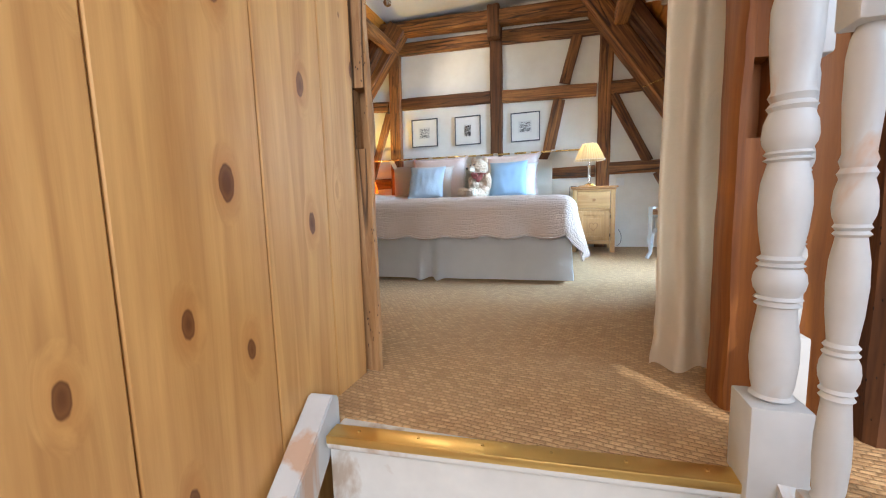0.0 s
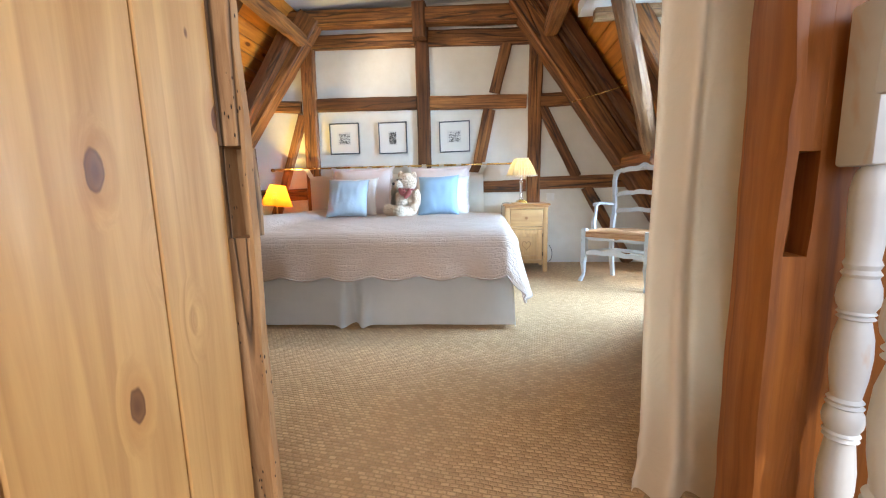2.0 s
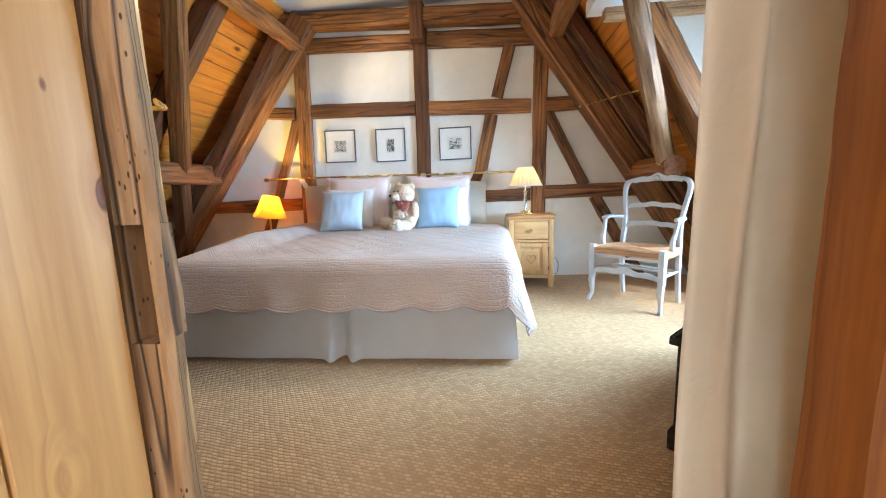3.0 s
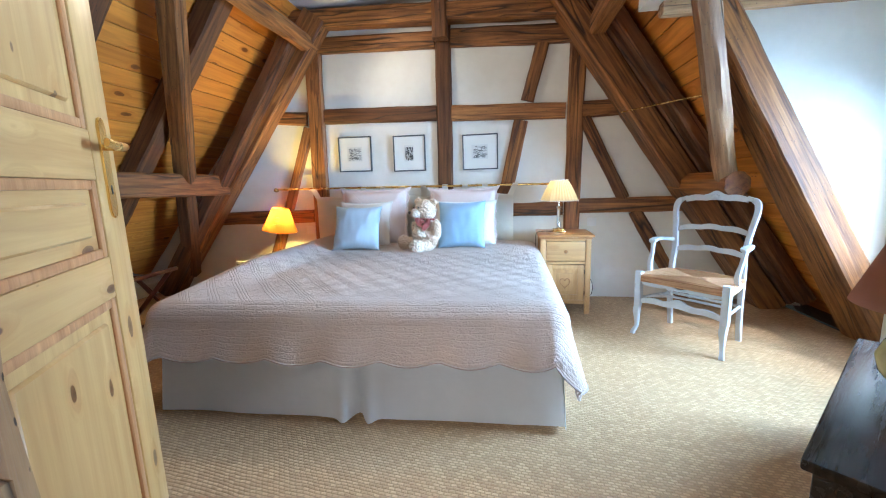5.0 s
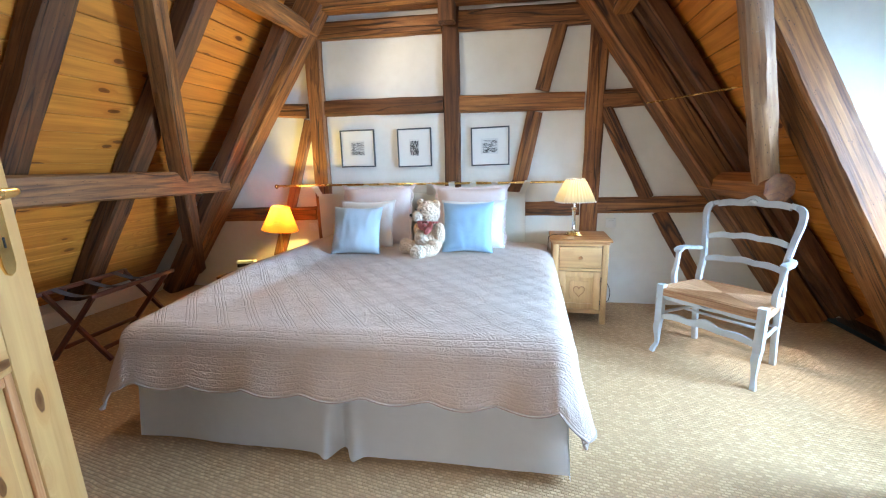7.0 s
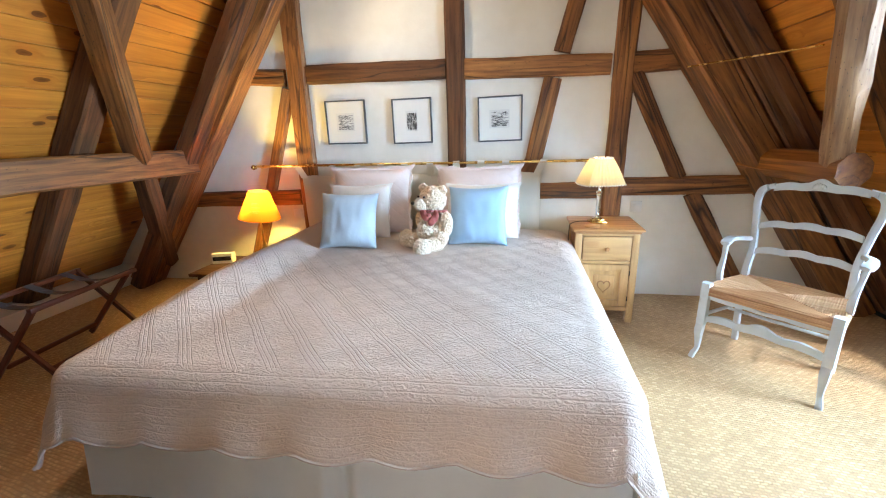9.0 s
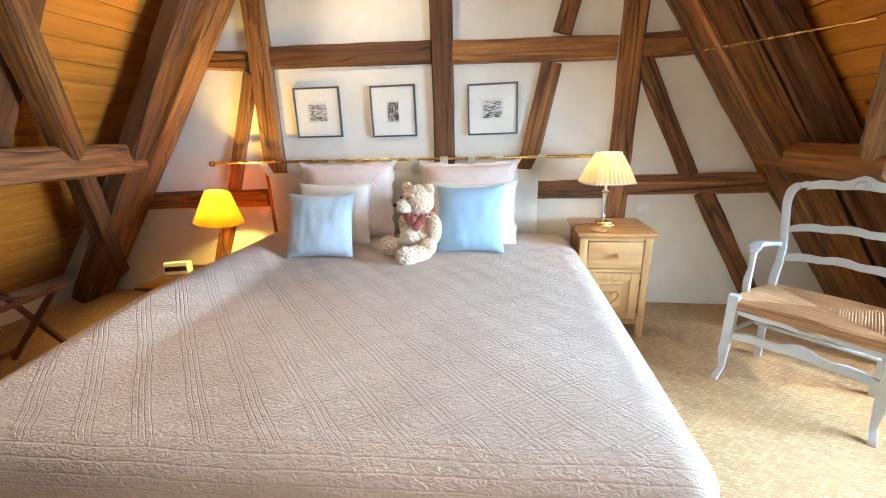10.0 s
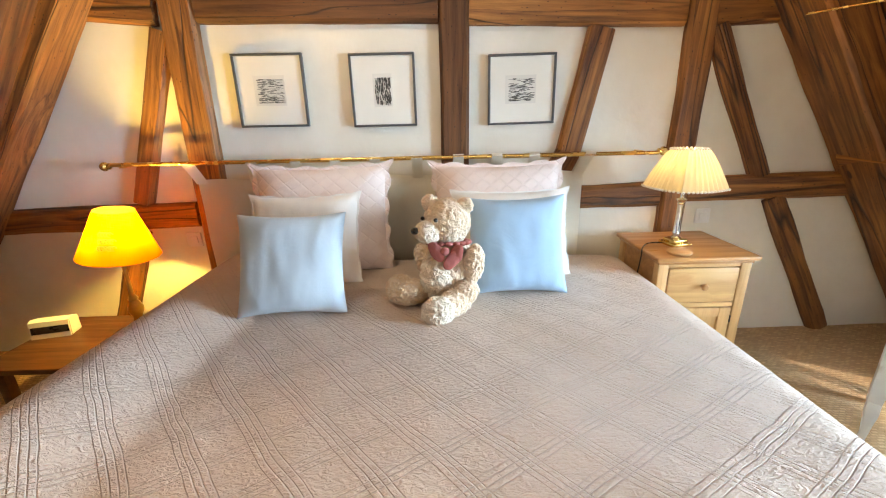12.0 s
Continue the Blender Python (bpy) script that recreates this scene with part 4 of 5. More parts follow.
def bed():
    ob = thing("bed", pose(0, 0, 0), "wide double bed with a white pleated valance", "bed")
    part("bed_base", boxed(BX0 + 0.02, BX1 - 0.02, BY0 + 0.12, BY1, 0.09, 0.33, 0.02), SKIRT_W, ob)
    part("mattress", boxed(BX0 + 0.01, BX1 - 0.01, BY0 + 0.16, BY1, 0.332, 0.555, 0.04, 3), WHITE_COTTON, ob)
    for x in (BX0 + 0.09, -0.30, -0.12, BX1 - 0.055):
        for y in (BY0 + 0.16, BY1 - 0.12):
            part("foot", lathe([(0.022, 0.0), (0.026, 0.006), (0.024, 0.05), (0.028, 0.09)], 16, None, x, y), TRIM_WOOD, ob, "turned wooden bed foot")
    # valance: a hanging skirt with a pleat in the middle of the foot end
    bm = bmesh.new()
    per = []
    n = 150
    for i in range(n + 1):
        t = i / n
        x = BX0 - 0.015 + (BX1 - BX0 + 0.03) * t
        per.append((x, BY0 - 0.012, 0))
    side_r = [(BX1 + 0.015, BY0 - 0.012 + (BY1 - BY0) * k / 60, 1) for k in range(1, 61)]
    side_l = [(BX0 - 0.015, BY0 - 0.012 + (BY1 - BY0) * k / 60, 2) for k in range(60, 0, -1)]
    line = side_l + per + side_r
    rows = []
    for j in range(9):
        q = j / 8
        z = 0.345 - q * 0.325
        row = []
        for i, (x, y, s) in enumerate(line):
            wob = 0.016 * q * noise.noise(Vector((x * 2.6, y * 2.6, 5))) + 0.006 * q * noise.noise(Vector((x * 9, y * 9, 2)))
            pz = 0.0
            if s == 0:
                d = x + 0.185
                pleat = math.exp(-(d / 0.035) ** 2)
                lip = math.exp(-((abs(d) - 0.06) / 0.03) ** 2)
                yy = y - wob - 0.03 * q + 0.055 * pleat * (0.3 + 0.7 * q) - 0.020 * lip * q
                yy += 0.052 * (x - BX0)
                pz = -0.016 * lip * q + 0.006 * noise.noise(Vector((x * 3, 0, 1))) * q
                row.append(bm.verts.new((x + 0.02 * q * (2 * (x - BX0) / (BX1 - BX0) - 1), yy, z + pz)))
            else:
                row.append(bm.verts.new((x + ((wob + 0.02 * q) if s == 1 else -wob - 0.02 * q), y, z)))
        rows.append(row)
    for a, b in zip(rows, rows[1:]):
        for i in range(len(line) - 1):
            bm.faces.new((a[i], a[i + 1], b[i + 1], b[i]))
    bmesh.ops.solidify(bm, geom=bm.faces[:], thickness=0.003)
    part("valance", bm, SKIRT_W, ob, "white cotton valance with a central pleat")


def quilt():
    """One cloth draped over the top, the foot end and both sides; its corners fall in points."""
    QX0, QX1, QY0 = -1.275, 0.805, -2.265
    bm = bmesh.new()
    uvl = bm.loops.layers.uv.new("UVMap")
    step = 0.0165
    drop_side, drop_foot = 0.33, 0.235
    x0, x1 = QX0 - drop_side, QX1 + drop_side
    y0, y1 = QY0 - drop_foot, -0.20
    nx, ny = int((x1 - x0) / step), int((y1 - y0) / step)
    r = 0.10

    def put(gx, gy):
        ex = max(QX0 + r - gx, 0, gx - (QX1 - r))
        sx = -1 if gx < (QX0 + QX1) / 2 else 1
        ey = max(QY0 + r - gy, 0)
        cx, cy = min(max(gx, QX0 + r), QX1 - r), max(gy, QY0 + r)
        l = math.hypot(ex, ey)
        up = min(1.0, max(0.0, (-0.86 - cx) / 0.30))
        back = min(1.0, max(0.0, (cy + 2.15) / 0.7))
        z = BTOP + 0.07 * up * up * (3 - 2 * up) * back
        if l < 1e-6:
            cr = 0.008 * noise.noise(Vector((gx * 1.7, gy * 1.7, 0))) + 0.004 * noise.noise(Vector((gx * 5, gy * 5, 3)))
            edge = min(gx - QX0, QX1 - gx, gy - QY0)
            return Vector((gx, gy, z + cr + 0.012 * min(1, edge / 0.5)))
        nvx, nvy = sx * ex / l, -ey / l
        a = min(l / r, math.pi / 2)
        out, down = r * math.sin(a), r * (1 - math.cos(a))
        rest = max(0.0, l - r * math.pi / 2)
        corner = min(ex, ey) / (max(ex, ey) + 1e-6)
        flare = 0.17 + 0.16 * corner + (0.16 * min(1.0, ex / (l + 1e-6)) if sx < 0 else 0.0)
        s = gx if ey > ex else gy
        ripple = 0.020 * rest / 0.3 * (noise.noise(Vector((s * 4.0, rest * 1.5, 7))) * 1.6 + 0.4 * math.sin(s * 21))
        if corner > 0.02:
            ripple += 0.05 * rest * math.sin(math.atan2(ey, ex) * 6)
        out += rest * flare + ripple
        down += rest * math.sqrt(max(0.0, 1 - flare * flare))
        base = 0.004 * noise.noise(Vector((gx * 2, gy * 2, 0)))
        return Vector((cx + nvx * out, cy + nvy * out, max(z + base - down, 0.07)))

    def trim(gx, gy):
        """The scalloped rim: how far the cloth reaches at this place along its edge."""
        return 0.016 * abs(math.sin(gx * math.pi / 0.27 + 0.6)), 0.016 * abs(math.sin(gy * math.pi / 0.27))

    grid = {}
    for j in range(ny + 1):
        for i in range(nx + 1):
            gx, gy = x0 + (x1 - x0) * i / nx, y0 + (y1 - y0) * j / ny
            sy, sx_ = trim(gx, gy)
            # pull the rim in where the scallops meet
            ty = (gy - QY0) / (y0 - QY0) if gy < QY0 else 0
            tx = (QX0 - gx) / drop_side if gx < QX0 else (gx - QX1) / drop_side if gx > QX1 else 0
            hx = gx + (1 if gx < QX0 else -1) * tx * (0.016 - sx_) * 2.2 if tx > 0 else gx
            hy = gy + ty * (0.016 - sy) * 1.7 if ty > 0 else gy
            if tx > 0 and ty > 0:
                # round the corner of the cloth
                q = math.hypot(tx, ty)
                k = max(1.0, q / 1.26)
                hx = (QX0 - (QX0 - hx) / k) if gx < QX0 else QX1 + (hx - QX1) / k
                hy = QY0 + (hy - QY0) / k
            co = put(hx, hy)
            # the foot end is not quite square to the sides
            co.y += 0.052 * (co.x + 1.2) * min(1.0, max(0.0, -1.2 - hy))
            grid[i, j] = (bm.verts.new(co), (gx, gy))
    for j in range(ny):
        for i in range(nx):
            qs = [grid[i, j], grid[i + 1, j], grid[i + 1, j + 1], grid[i, j + 1]]
            f = bm.faces.new([q[0] for q in qs])
            for lp, q in zip(f.loops, qs):
                lp[uvl].uv = q[1]
    rim = [grid[0, j][0].co.copy() for j in range(ny, 0, -1)] + [grid[i, 0][0].co.copy() for i in range(nx)] + [grid[nx, j][0].co.copy() for j in range(ny + 1)]
    ob = part("quilt", bm, QUILT)
    part("binding", sweep([(*p, 0.0055, 0.0055) for p in rim[::2]], 6), BINDING, ob, "beige bound edge")
    md = ob.modifiers.new("thickness", "SOLIDIFY")
    md.thickness, md.offset = 0.008, -1
    tagged(ob, "ivory quilted bedspread with scalloped edges draped over the bed", "bedspread")


bed()
quilt()


# ---- headboard cushion on a brass rod ----
def headboard():
    rod = thing("curtain_rod", pose(0, -0.14, 1.085), "long brass rod on the wall above the bed", "rod")
    part("rod", sweep([(-1.77, 0, 0.012, 0.010, 0.010), (0.93, 0, -0.002, 0.010, 0.010)], 16), BRASS, rod)
    for x in (-1.785, 0.945):
        part("finial", lathe([(0.010, -0.02), (0.014, -0.018), (0.012, -0.008), (0.021, 0.0), (0.022, 0.010), (0.016, 0.021), (0.003, 0.026)], 18), BRASS, rod, "round brass finial", Matrix.Translation((x, 0, 0.005)) @ Euler((0, radians(-90 if x < 0 else 90), 0)).to_matrix().to_4x4())
    for x in (-1.72, 0.88):
        part("bracket", sweep([(x, 0.0, 0, 0.006, 0.006), (x, 0.14, 0, 0.006, 0.006)], 8), BRASS_DULL, rod)
    hb = thing("headboard", pose(0, 0, 0), "cream cotton headboard cushion hanging from the brass rod by tabs", "headboard")
    bm = bmesh.new()
    xa, xb, za, zb = -1.375, 0.575, 0.52, 1.005
    nx, nz = 70, 18
    rows = []
    for j in range(nz + 1):
        row = []
        for i in range(nx + 1):
            u, v = i / nx, j / nz
            bulge = (1 - (2 * u - 1) ** 10) * (1 - (2 * v - 1) ** 6)
            x = xa + (xb - xa) * u
            z = za + (zb - za) * v + 0.006 * math.sin(u * 30) * v
            row.append(bm.verts.new((x, -0.105 - 0.035 * bulge + 0.006 * noise.noise(Vector((x * 5, 0, z * 5))), z)))
        rows.append(row)
    for a, b in zip(rows, rows[1:]):
        for i in range(nx):
            bm.faces.new((a[i], a[i + 1], b[i + 1], b[i]))
    bmesh.ops.solidify(bm, geom=bm.faces[:], thickness=0.05)
    part("cushion", bm, HEAD_W, hb)
    xs = [-1.345, -1.075, -0.86, -0.665, -0.47, -0.265, -0.06, 0.13, 0.315, 0.545]
    for k, x in enumerate(xs):
        lean = 0.05 * (1 if k == 0 else -1 if k == len(xs) - 1 else 0)
        bm = bmesh.new()
        path = [(-0.127, 0.99), (-0.135, 1.05), (-0.152, 1.088), (-0.14, 1.103), (-0.128, 1.09), (-0.118, 1.04), (-0.112, 0.99)]
        prev = None
        for y, z in path:
            dx = -lean * (z - 0.99) / 0.11
            pair = [bm.verts.new((x + dx - 0.026, y, z)), bm.verts.new((x + dx + 0.026, y, z))]
            if prev:
                bm.faces.new((prev[0], prev[1], pair[1], pair[0]))
            prev = pair
        bmesh.ops.solidify(bm, geom=bm.faces[:], thickness=0.003)
        part("tab", bm, HEAD_W, hb)


headboard()


# ---- pillows ----
def pillow(name, m, w, h, d, mat, label, scallop=0.0, seed=1.0, wrinkle=0.012, flange=0.0, category="pillow"):
    """A stuffed square cushion standing in its local xz plane, base at z = 0."""
    bm = bmesh.new()
    n = 40
    sides = []
    for s in (-1, 1):
        rows = []
        for j in range(n + 1):
            row = []
            for i in range(n + 1):
                u, v = 2 * i / n - 1, 2 * j / n - 1
                pinch = 1 - 0.085 * (1 - u * u) * (abs(v) ** 3)
                pinch_u = 1 - 0.085 * (1 - v * v) * (abs(u) ** 3)
                x, z = u * w / 2 * pinch_u, v * h / 2 * pinch
                f = flange
                bu = max(0, 1 - (abs(u) / (1 - f)) ** 3.2)
                bv = max(0, 1 - (abs(v) / (1 - f)) ** 3.2)
                y = s * (d / 2 * (bu * bv) ** 0.55 + 0.003)
                q = Vector((x * 6 + seed, s * 2.0, z * 6))
                y += wrinkle * (bu * bv) ** 0.3 * (noise.noise(q) + 0.6 * noise.noise(Vector((q.x * 3.2, q.y, q.z * 1.3))) - 0.55 * (1 - abs(noise.noise(Vector((q.x * 1.9, q.y + 5, q.z * 0.55))))) ** 8 * abs(v) ** 1.5) * (1.0 if abs(v) < 0.99 else 0)
                y *= 1.06 - 0.06 * v
                if scallop and max(abs(u), abs(v)) > 0.999:
                    k = 1 - scallop * (1 - abs(math.sin((u if abs(v) > abs(u) else v) * math.pi * 2.5)))
                    x, z = (x, z * k) if abs(v) >= abs(u) else (x * k, z)
                row.append(bm.verts.new((x, y, z + h / 2)))
            rows.append(row)
        for a, b in zip(rows, rows[1:]):
            for i in range(n):
                vs = (a[i], a[i + 1], b[i + 1], b[i])
                bm.faces.new(vs if s < 0 else vs[::-1])
        sides.append(rows)
    A, B = sides
    ra = [A[0][i] for i in range(n)] + [A[j][n] for j in range(n)] + [A[n][i] for i in range(n, 0, -1)] + [A[j][0] for j in range(n, 0, -1)]
    rb = [B[0][i] for i in range(n)] + [B[j][n] for j in range(n)] + [B[n][i] for i in range(n, 0, -1)] + [B[j][0] for j in range(n, 0, -1)]
    for k in range(len(ra)):
        bm.faces.new((ra[k], rb[k], rb[(k + 1) % len(ra)], ra[(k + 1) % len(ra)]))
    ob = part(name, bm, mat, None, "", m)
    return tagged(ob, label, category)


Z = BTOP + 0.006
pillow("pillow", pose(-0.72, -0.33, Z - 0.04, -14, 0, 1), 0.70, 0.57, 0.17, SHAM, "large pink-beige quilted square pillow with a scalloped edge", 0.075, 1.0, 0.008, 0.12)
pillow("pillow", pose(0.115, -0.33, Z - 0.04, -14, 0, -2), 0.67, 0.56, 0.17, SHAM, "large pink-beige quilted square pillow with a scalloped edge", 0.075, 5.0, 0.008, 0.12)
pillow("pillow", pose(-0.755, -0.50, Z - 0.015, -20, 0, 2), 0.50, 0.43, 0.13, WHITE_COTTON, "cream cotton pillow with a ruffled edge", 0.025, 9.0, 0.014, 0.08)
pillow("pillow", pose(0.155, -0.47, Z - 0.015, -20, 0, -2), 0.55, 0.42, 0.13, WHITE_COTTON, "white cotton pillow with a ruffled edge", 0.025, 14.0, 0.014, 0.08)
pillow("cushion", pose(-0.715, -0.80, Z + 0.004, -22, 1, 4), 0.40, 0.385, 0.15, BLUE_A, "grey-blue satin cushion leaning on the pillows", 0, 20.0, 0.010, category="cushion")
pillow("cushion", pose(0.145, -0.66, Z, -18, -1, -3), 0.40, 0.40, 0.16, BLUE_B, "bright sky-blue satin cushion leaning on the pillows", 0, 31.0, 0.008, category="cushion")


# ---- plush bear ----
def bear():
    bm = bmesh.new()

    def blob(c, r, rot=(0, 0, 0), mat=0, fuzz=0.0065, sub=5):
        res = bmesh.ops.create_icosphere(bm, subdivisions=sub, radius=1.0)
        e = Euler([radians(a) for a in rot]).to_matrix()
        for v in res["verts"]:
            p = Vector((v.co.x * r[0], v.co.y * r[1], v.co.z * r[2]))
            q = Vector(c) * 30 + p * 75
            p += v.co * fuzz * (noise.noise(q) + 0.6 * noise.noise(q * 2.2))
            v.co = e @ p + Vector(c)
        for f in {f for v in res["verts"] for f in v.link_faces}:
            f.material_index = mat

    blob((0, 0.01, 0.135), (0.105, 0.095, 0.135), (-8, 0, 0))
    blob((-0.03, -0.035, 0.12), (0.075, 0.07, 0.09), (0, 0, 0), 1)
    blob((0.0, 0.0, 0.325), (0.088, 0.085, 0.088))
    blob((-0.062, -0.055, 0.300), (0.050, 0.050, 0.043), (0, 0, 20), 1, 0.003)
    blob((-0.105, -0.085, 0.312), (0.016, 0.014, 0.013), (0, 0, 0), 2, 0.0, 3)
    for x, y, z in ((-0.062, 0.0, 0.396), (0.068, -0.01, 0.388)):
        blob((x, y, z), (0.032, 0.020, 0.032), (0, 0, 0), 0, 0.004, 3)
    blob((-0.083, -0.045, 0.348), (0.008, 0.008, 0.008), (0, 0, 0), 2, 0, 2)
    blob((-0.030, -0.080, 0.350), (0.008, 0.008, 0.008), (0, 0, 0), 2, 0, 2)
    blob((0.095, -0.035, 0.165), (0.042, 0.045, 0.100), (22, 12, 0))
    blob((0.075, -0.085, 0.085), (0.046, 0.044, 0.046))
    blob((-0.090, 0.03, 0.150), (0.038, 0.04, 0.085), (10, -18, 0))
    blob((-0.14, -0.05, 0.060), (0.075, 0.055, 0.050), (0, 0, 25))
    blob((-0.185, -0.035, 0.065), (0.055, 0.050, 0.058))
    blob((0.035, -0.120, 0.055), (0.050, 0.090, 0.048), (0, 0, -35))
    blob((-0.015, -0.195, 0.055), (0.058, 0.036, 0.055), (0, 0, 10), 1)
    # ribbon
    for k in range(18):
        a = 2 * math.pi * k / 18
        blob((0.078 * math.cos(a), 0.072 * math.sin(a), 0.248 - 0.012 * math.sin(a)), (0.015, 0.014, 0.009), (0, 0, 0), 3, 0.0, 2)
    blob((0.0, -0.088, 0.238), (0.018, 0.014, 0.016), (0, 0, 0), 3, 0.0, 2)
    for rot, c in (((0, 40, 10), (0.026, -0.090, 0.205)), ((0, 25, -10), (0.040, -0.085, 0.225)), ((0, -30, 0), (-0.030, -0.090, 0.236))):
        blob(c, (0.024, 0.007, 0.042), rot, 3, 0.002, 4)
    ob = part("teddy_bear", bm, [FUR, FUR_PALE, BLACK, BOW], None, "", pose(-0.135, -0.70, Z - 0.004, 0, 0, -8))
    tagged(ob, "curly beige plush bear with a red ribbon sitting on the bed", "soft toy")


bear()


# ---- bedside furniture ----
def nightstand():
    W, D, H = 0.36, 0.355, 0.67
    ob = thing("nightstand", pose(0.998, -0.325, 0, 0, 0, -1), "honey-coloured pine bedside cabinet with one drawer and a heart-carved door", "nightstand")
    x, y = W / 2, D / 2
    for sx in (-1, 1):
        for sy in (-1, 1):
            part("leg", boxed(sx * x - 0.0225, sx * x + 0.0225, sy * y - 0.0225, sy * y + 0.0225, 0, H - 0.025, 0.004), NIGHT_PINE, ob)
        part("side_panel", boxed(sx * x - 0.010, sx * x + 0.010, -y + 0.023, y - 0.023, 0.09, H - 0.026), NIGHT_TOP, ob, "reddish-brown side panel")
    part("back_panel", boxed(-x + 0.023, x - 0.023, y - 0.01, y + 0.01, 0.09, H - 0.026), NIGHT_PINE, ob)
    part("bottom", boxed(-x + 0.023, x - 0.023, -y + 0.012, y - 0.012, 0.10, 0.115), NIGHT_PINE_X, ob)
    bm = bmesh.new()
    box(bm, -x - 0.045, x + 0.045, -y - 0.045, y + 0.03, H - 0.020, H, 0.008, 3)
    box(bm, -x - 0.028, x + 0.028, -y - 0.028, y + 0.024, H - 0.036, H - 0.020, 0.005, 2)
    part("top", bm, NIGHT_TOP, ob, "reddish-brown polished pine top")
    for z0, z1 in ((0.085, 0.115), (0.425, 0.445), (0.618, 0.634)):
        part("rail", boxed(-x + 0.023, x - 0.023, -y - 0.018, -y + 0.014, z0, z1, 0.002), NIGHT_PINE_X, ob)
    dr = part("drawer", boxed(-x + 0.026, x - 0.026, -y - 0.024, -y + 0.01, 0.45, 0.614, 0.006, 2), NIGHT_PINE_X, ob)
    bm = lathe([(0.006, 0), (0.007, 0.010), (0.014, 0.016), (0.016, 0.022), (0.012, 0.029), (0.002, 0.031)], 18)
    bm.transform(Matrix.Rotation(radians(90), 4, "X"))
    part("knob", bm, NIGHT_TOP, dr, "turned wooden knob", pose(0.0, -y - 0.022, 0.532))
    dz0, dz1, dx = 0.12, 0.42, x - 0.027
    dd = part("cabinet_door", boxed(-dx, dx, -y - 0.010, -y + 0.006, dz0, dz1), NIGHT_PINE, ob)
    for a, b, c, e in ((-dx, -dx + 0.052, dz0, dz1), (dx - 0.052, dx, dz0, dz1), (-dx + 0.052, dx - 0.052, dz0, dz0 + 0.045), (-dx + 0.052, dx - 0.052, dz1 - 0.045, dz1)):
        part("door_frame", boxed(a, b, -y - 0.022, -y - 0.008, c, e, 0.003), NIGHT_PINE, dd)
    part("carved_panel", boxed(-0.068, 0.068, -y - 0.017, -y - 0.009, dz0 + 0.075, dz1 - 0.075, 0.005, 2), NIGHT_PINE, dd)
    heart = []
    for k in range(40):
        a = 2 * math.pi * k / 40
        heart.append((0.0030 * 16 * math.sin(a) ** 3 * 0.85, 0.0030 * (13 * math.cos(a) - 5 * math.cos(2 * a) - 2 * math.cos(3 * a) - math.cos(4 * a))))
    rows = [(hx, 0.0, hz, 0.0035, 0.0035) for hx, hz in heart + heart[:2]]
    part("carved_heart", sweep(rows, 8), NIGHT_TOP, dd, "carved heart outline", pose(0, -y - 0.018, 0.265))
    bm = lathe([(0.004, 0), (0.005, 0.006), (0.009, 0.010), (0.009, 0.015), (0.002, 0.018)], 14)
    bm.transform(Matrix.Rotation(radians(90), 4, "X"))
    part("knob", bm, NIGHT_TOP, dd, "small turned wooden knob", pose(-dx + 0.02, -y - 0.021, 0.30))
    for z in (0.16, 0.345):
        part("hinge", lathe([(0.004, z), (0.0045, z + 0.002), (0.0045, z + 0.033), (0.004, z + 0.035)], 10, None, dx + 0.004, -y - 0.018), IRON, dd)


def pleated_shade(r0, r1, h, pleats, depth, thick=0.002, tilt=0.0):
    bm = bmesh.new()
    seg = pleats * 4
    rings = []
    for j in range(13):
        t = j / 12
        r = r1 + (r0 - r1) * (t ** 0.82)
        ring = []
        for k in range(seg):
            a = 2 * math.pi * k / seg
            rr = r * (0.45 + 0.48 / max(abs(math.cos(a)), abs(math.sin(a)))) + depth * (0.5 + 0.5 * math.cos(pleats * a)) * (0.5 + 0.5 * t)
            ring.append(bm.verts.new((rr * math.cos(a), rr * math.sin(a), h * (1 - t))))
        rings.append(ring)
    for a, b in zip(rings, rings[1:]):
        for k in range(seg):
            bm.faces.new((a[k], a[(k + 1) % seg], b[(k + 1) % seg], b[k]))
    bmesh.ops.solidify(bm, geom=bm.faces[:], thickness=thick)
    return bm


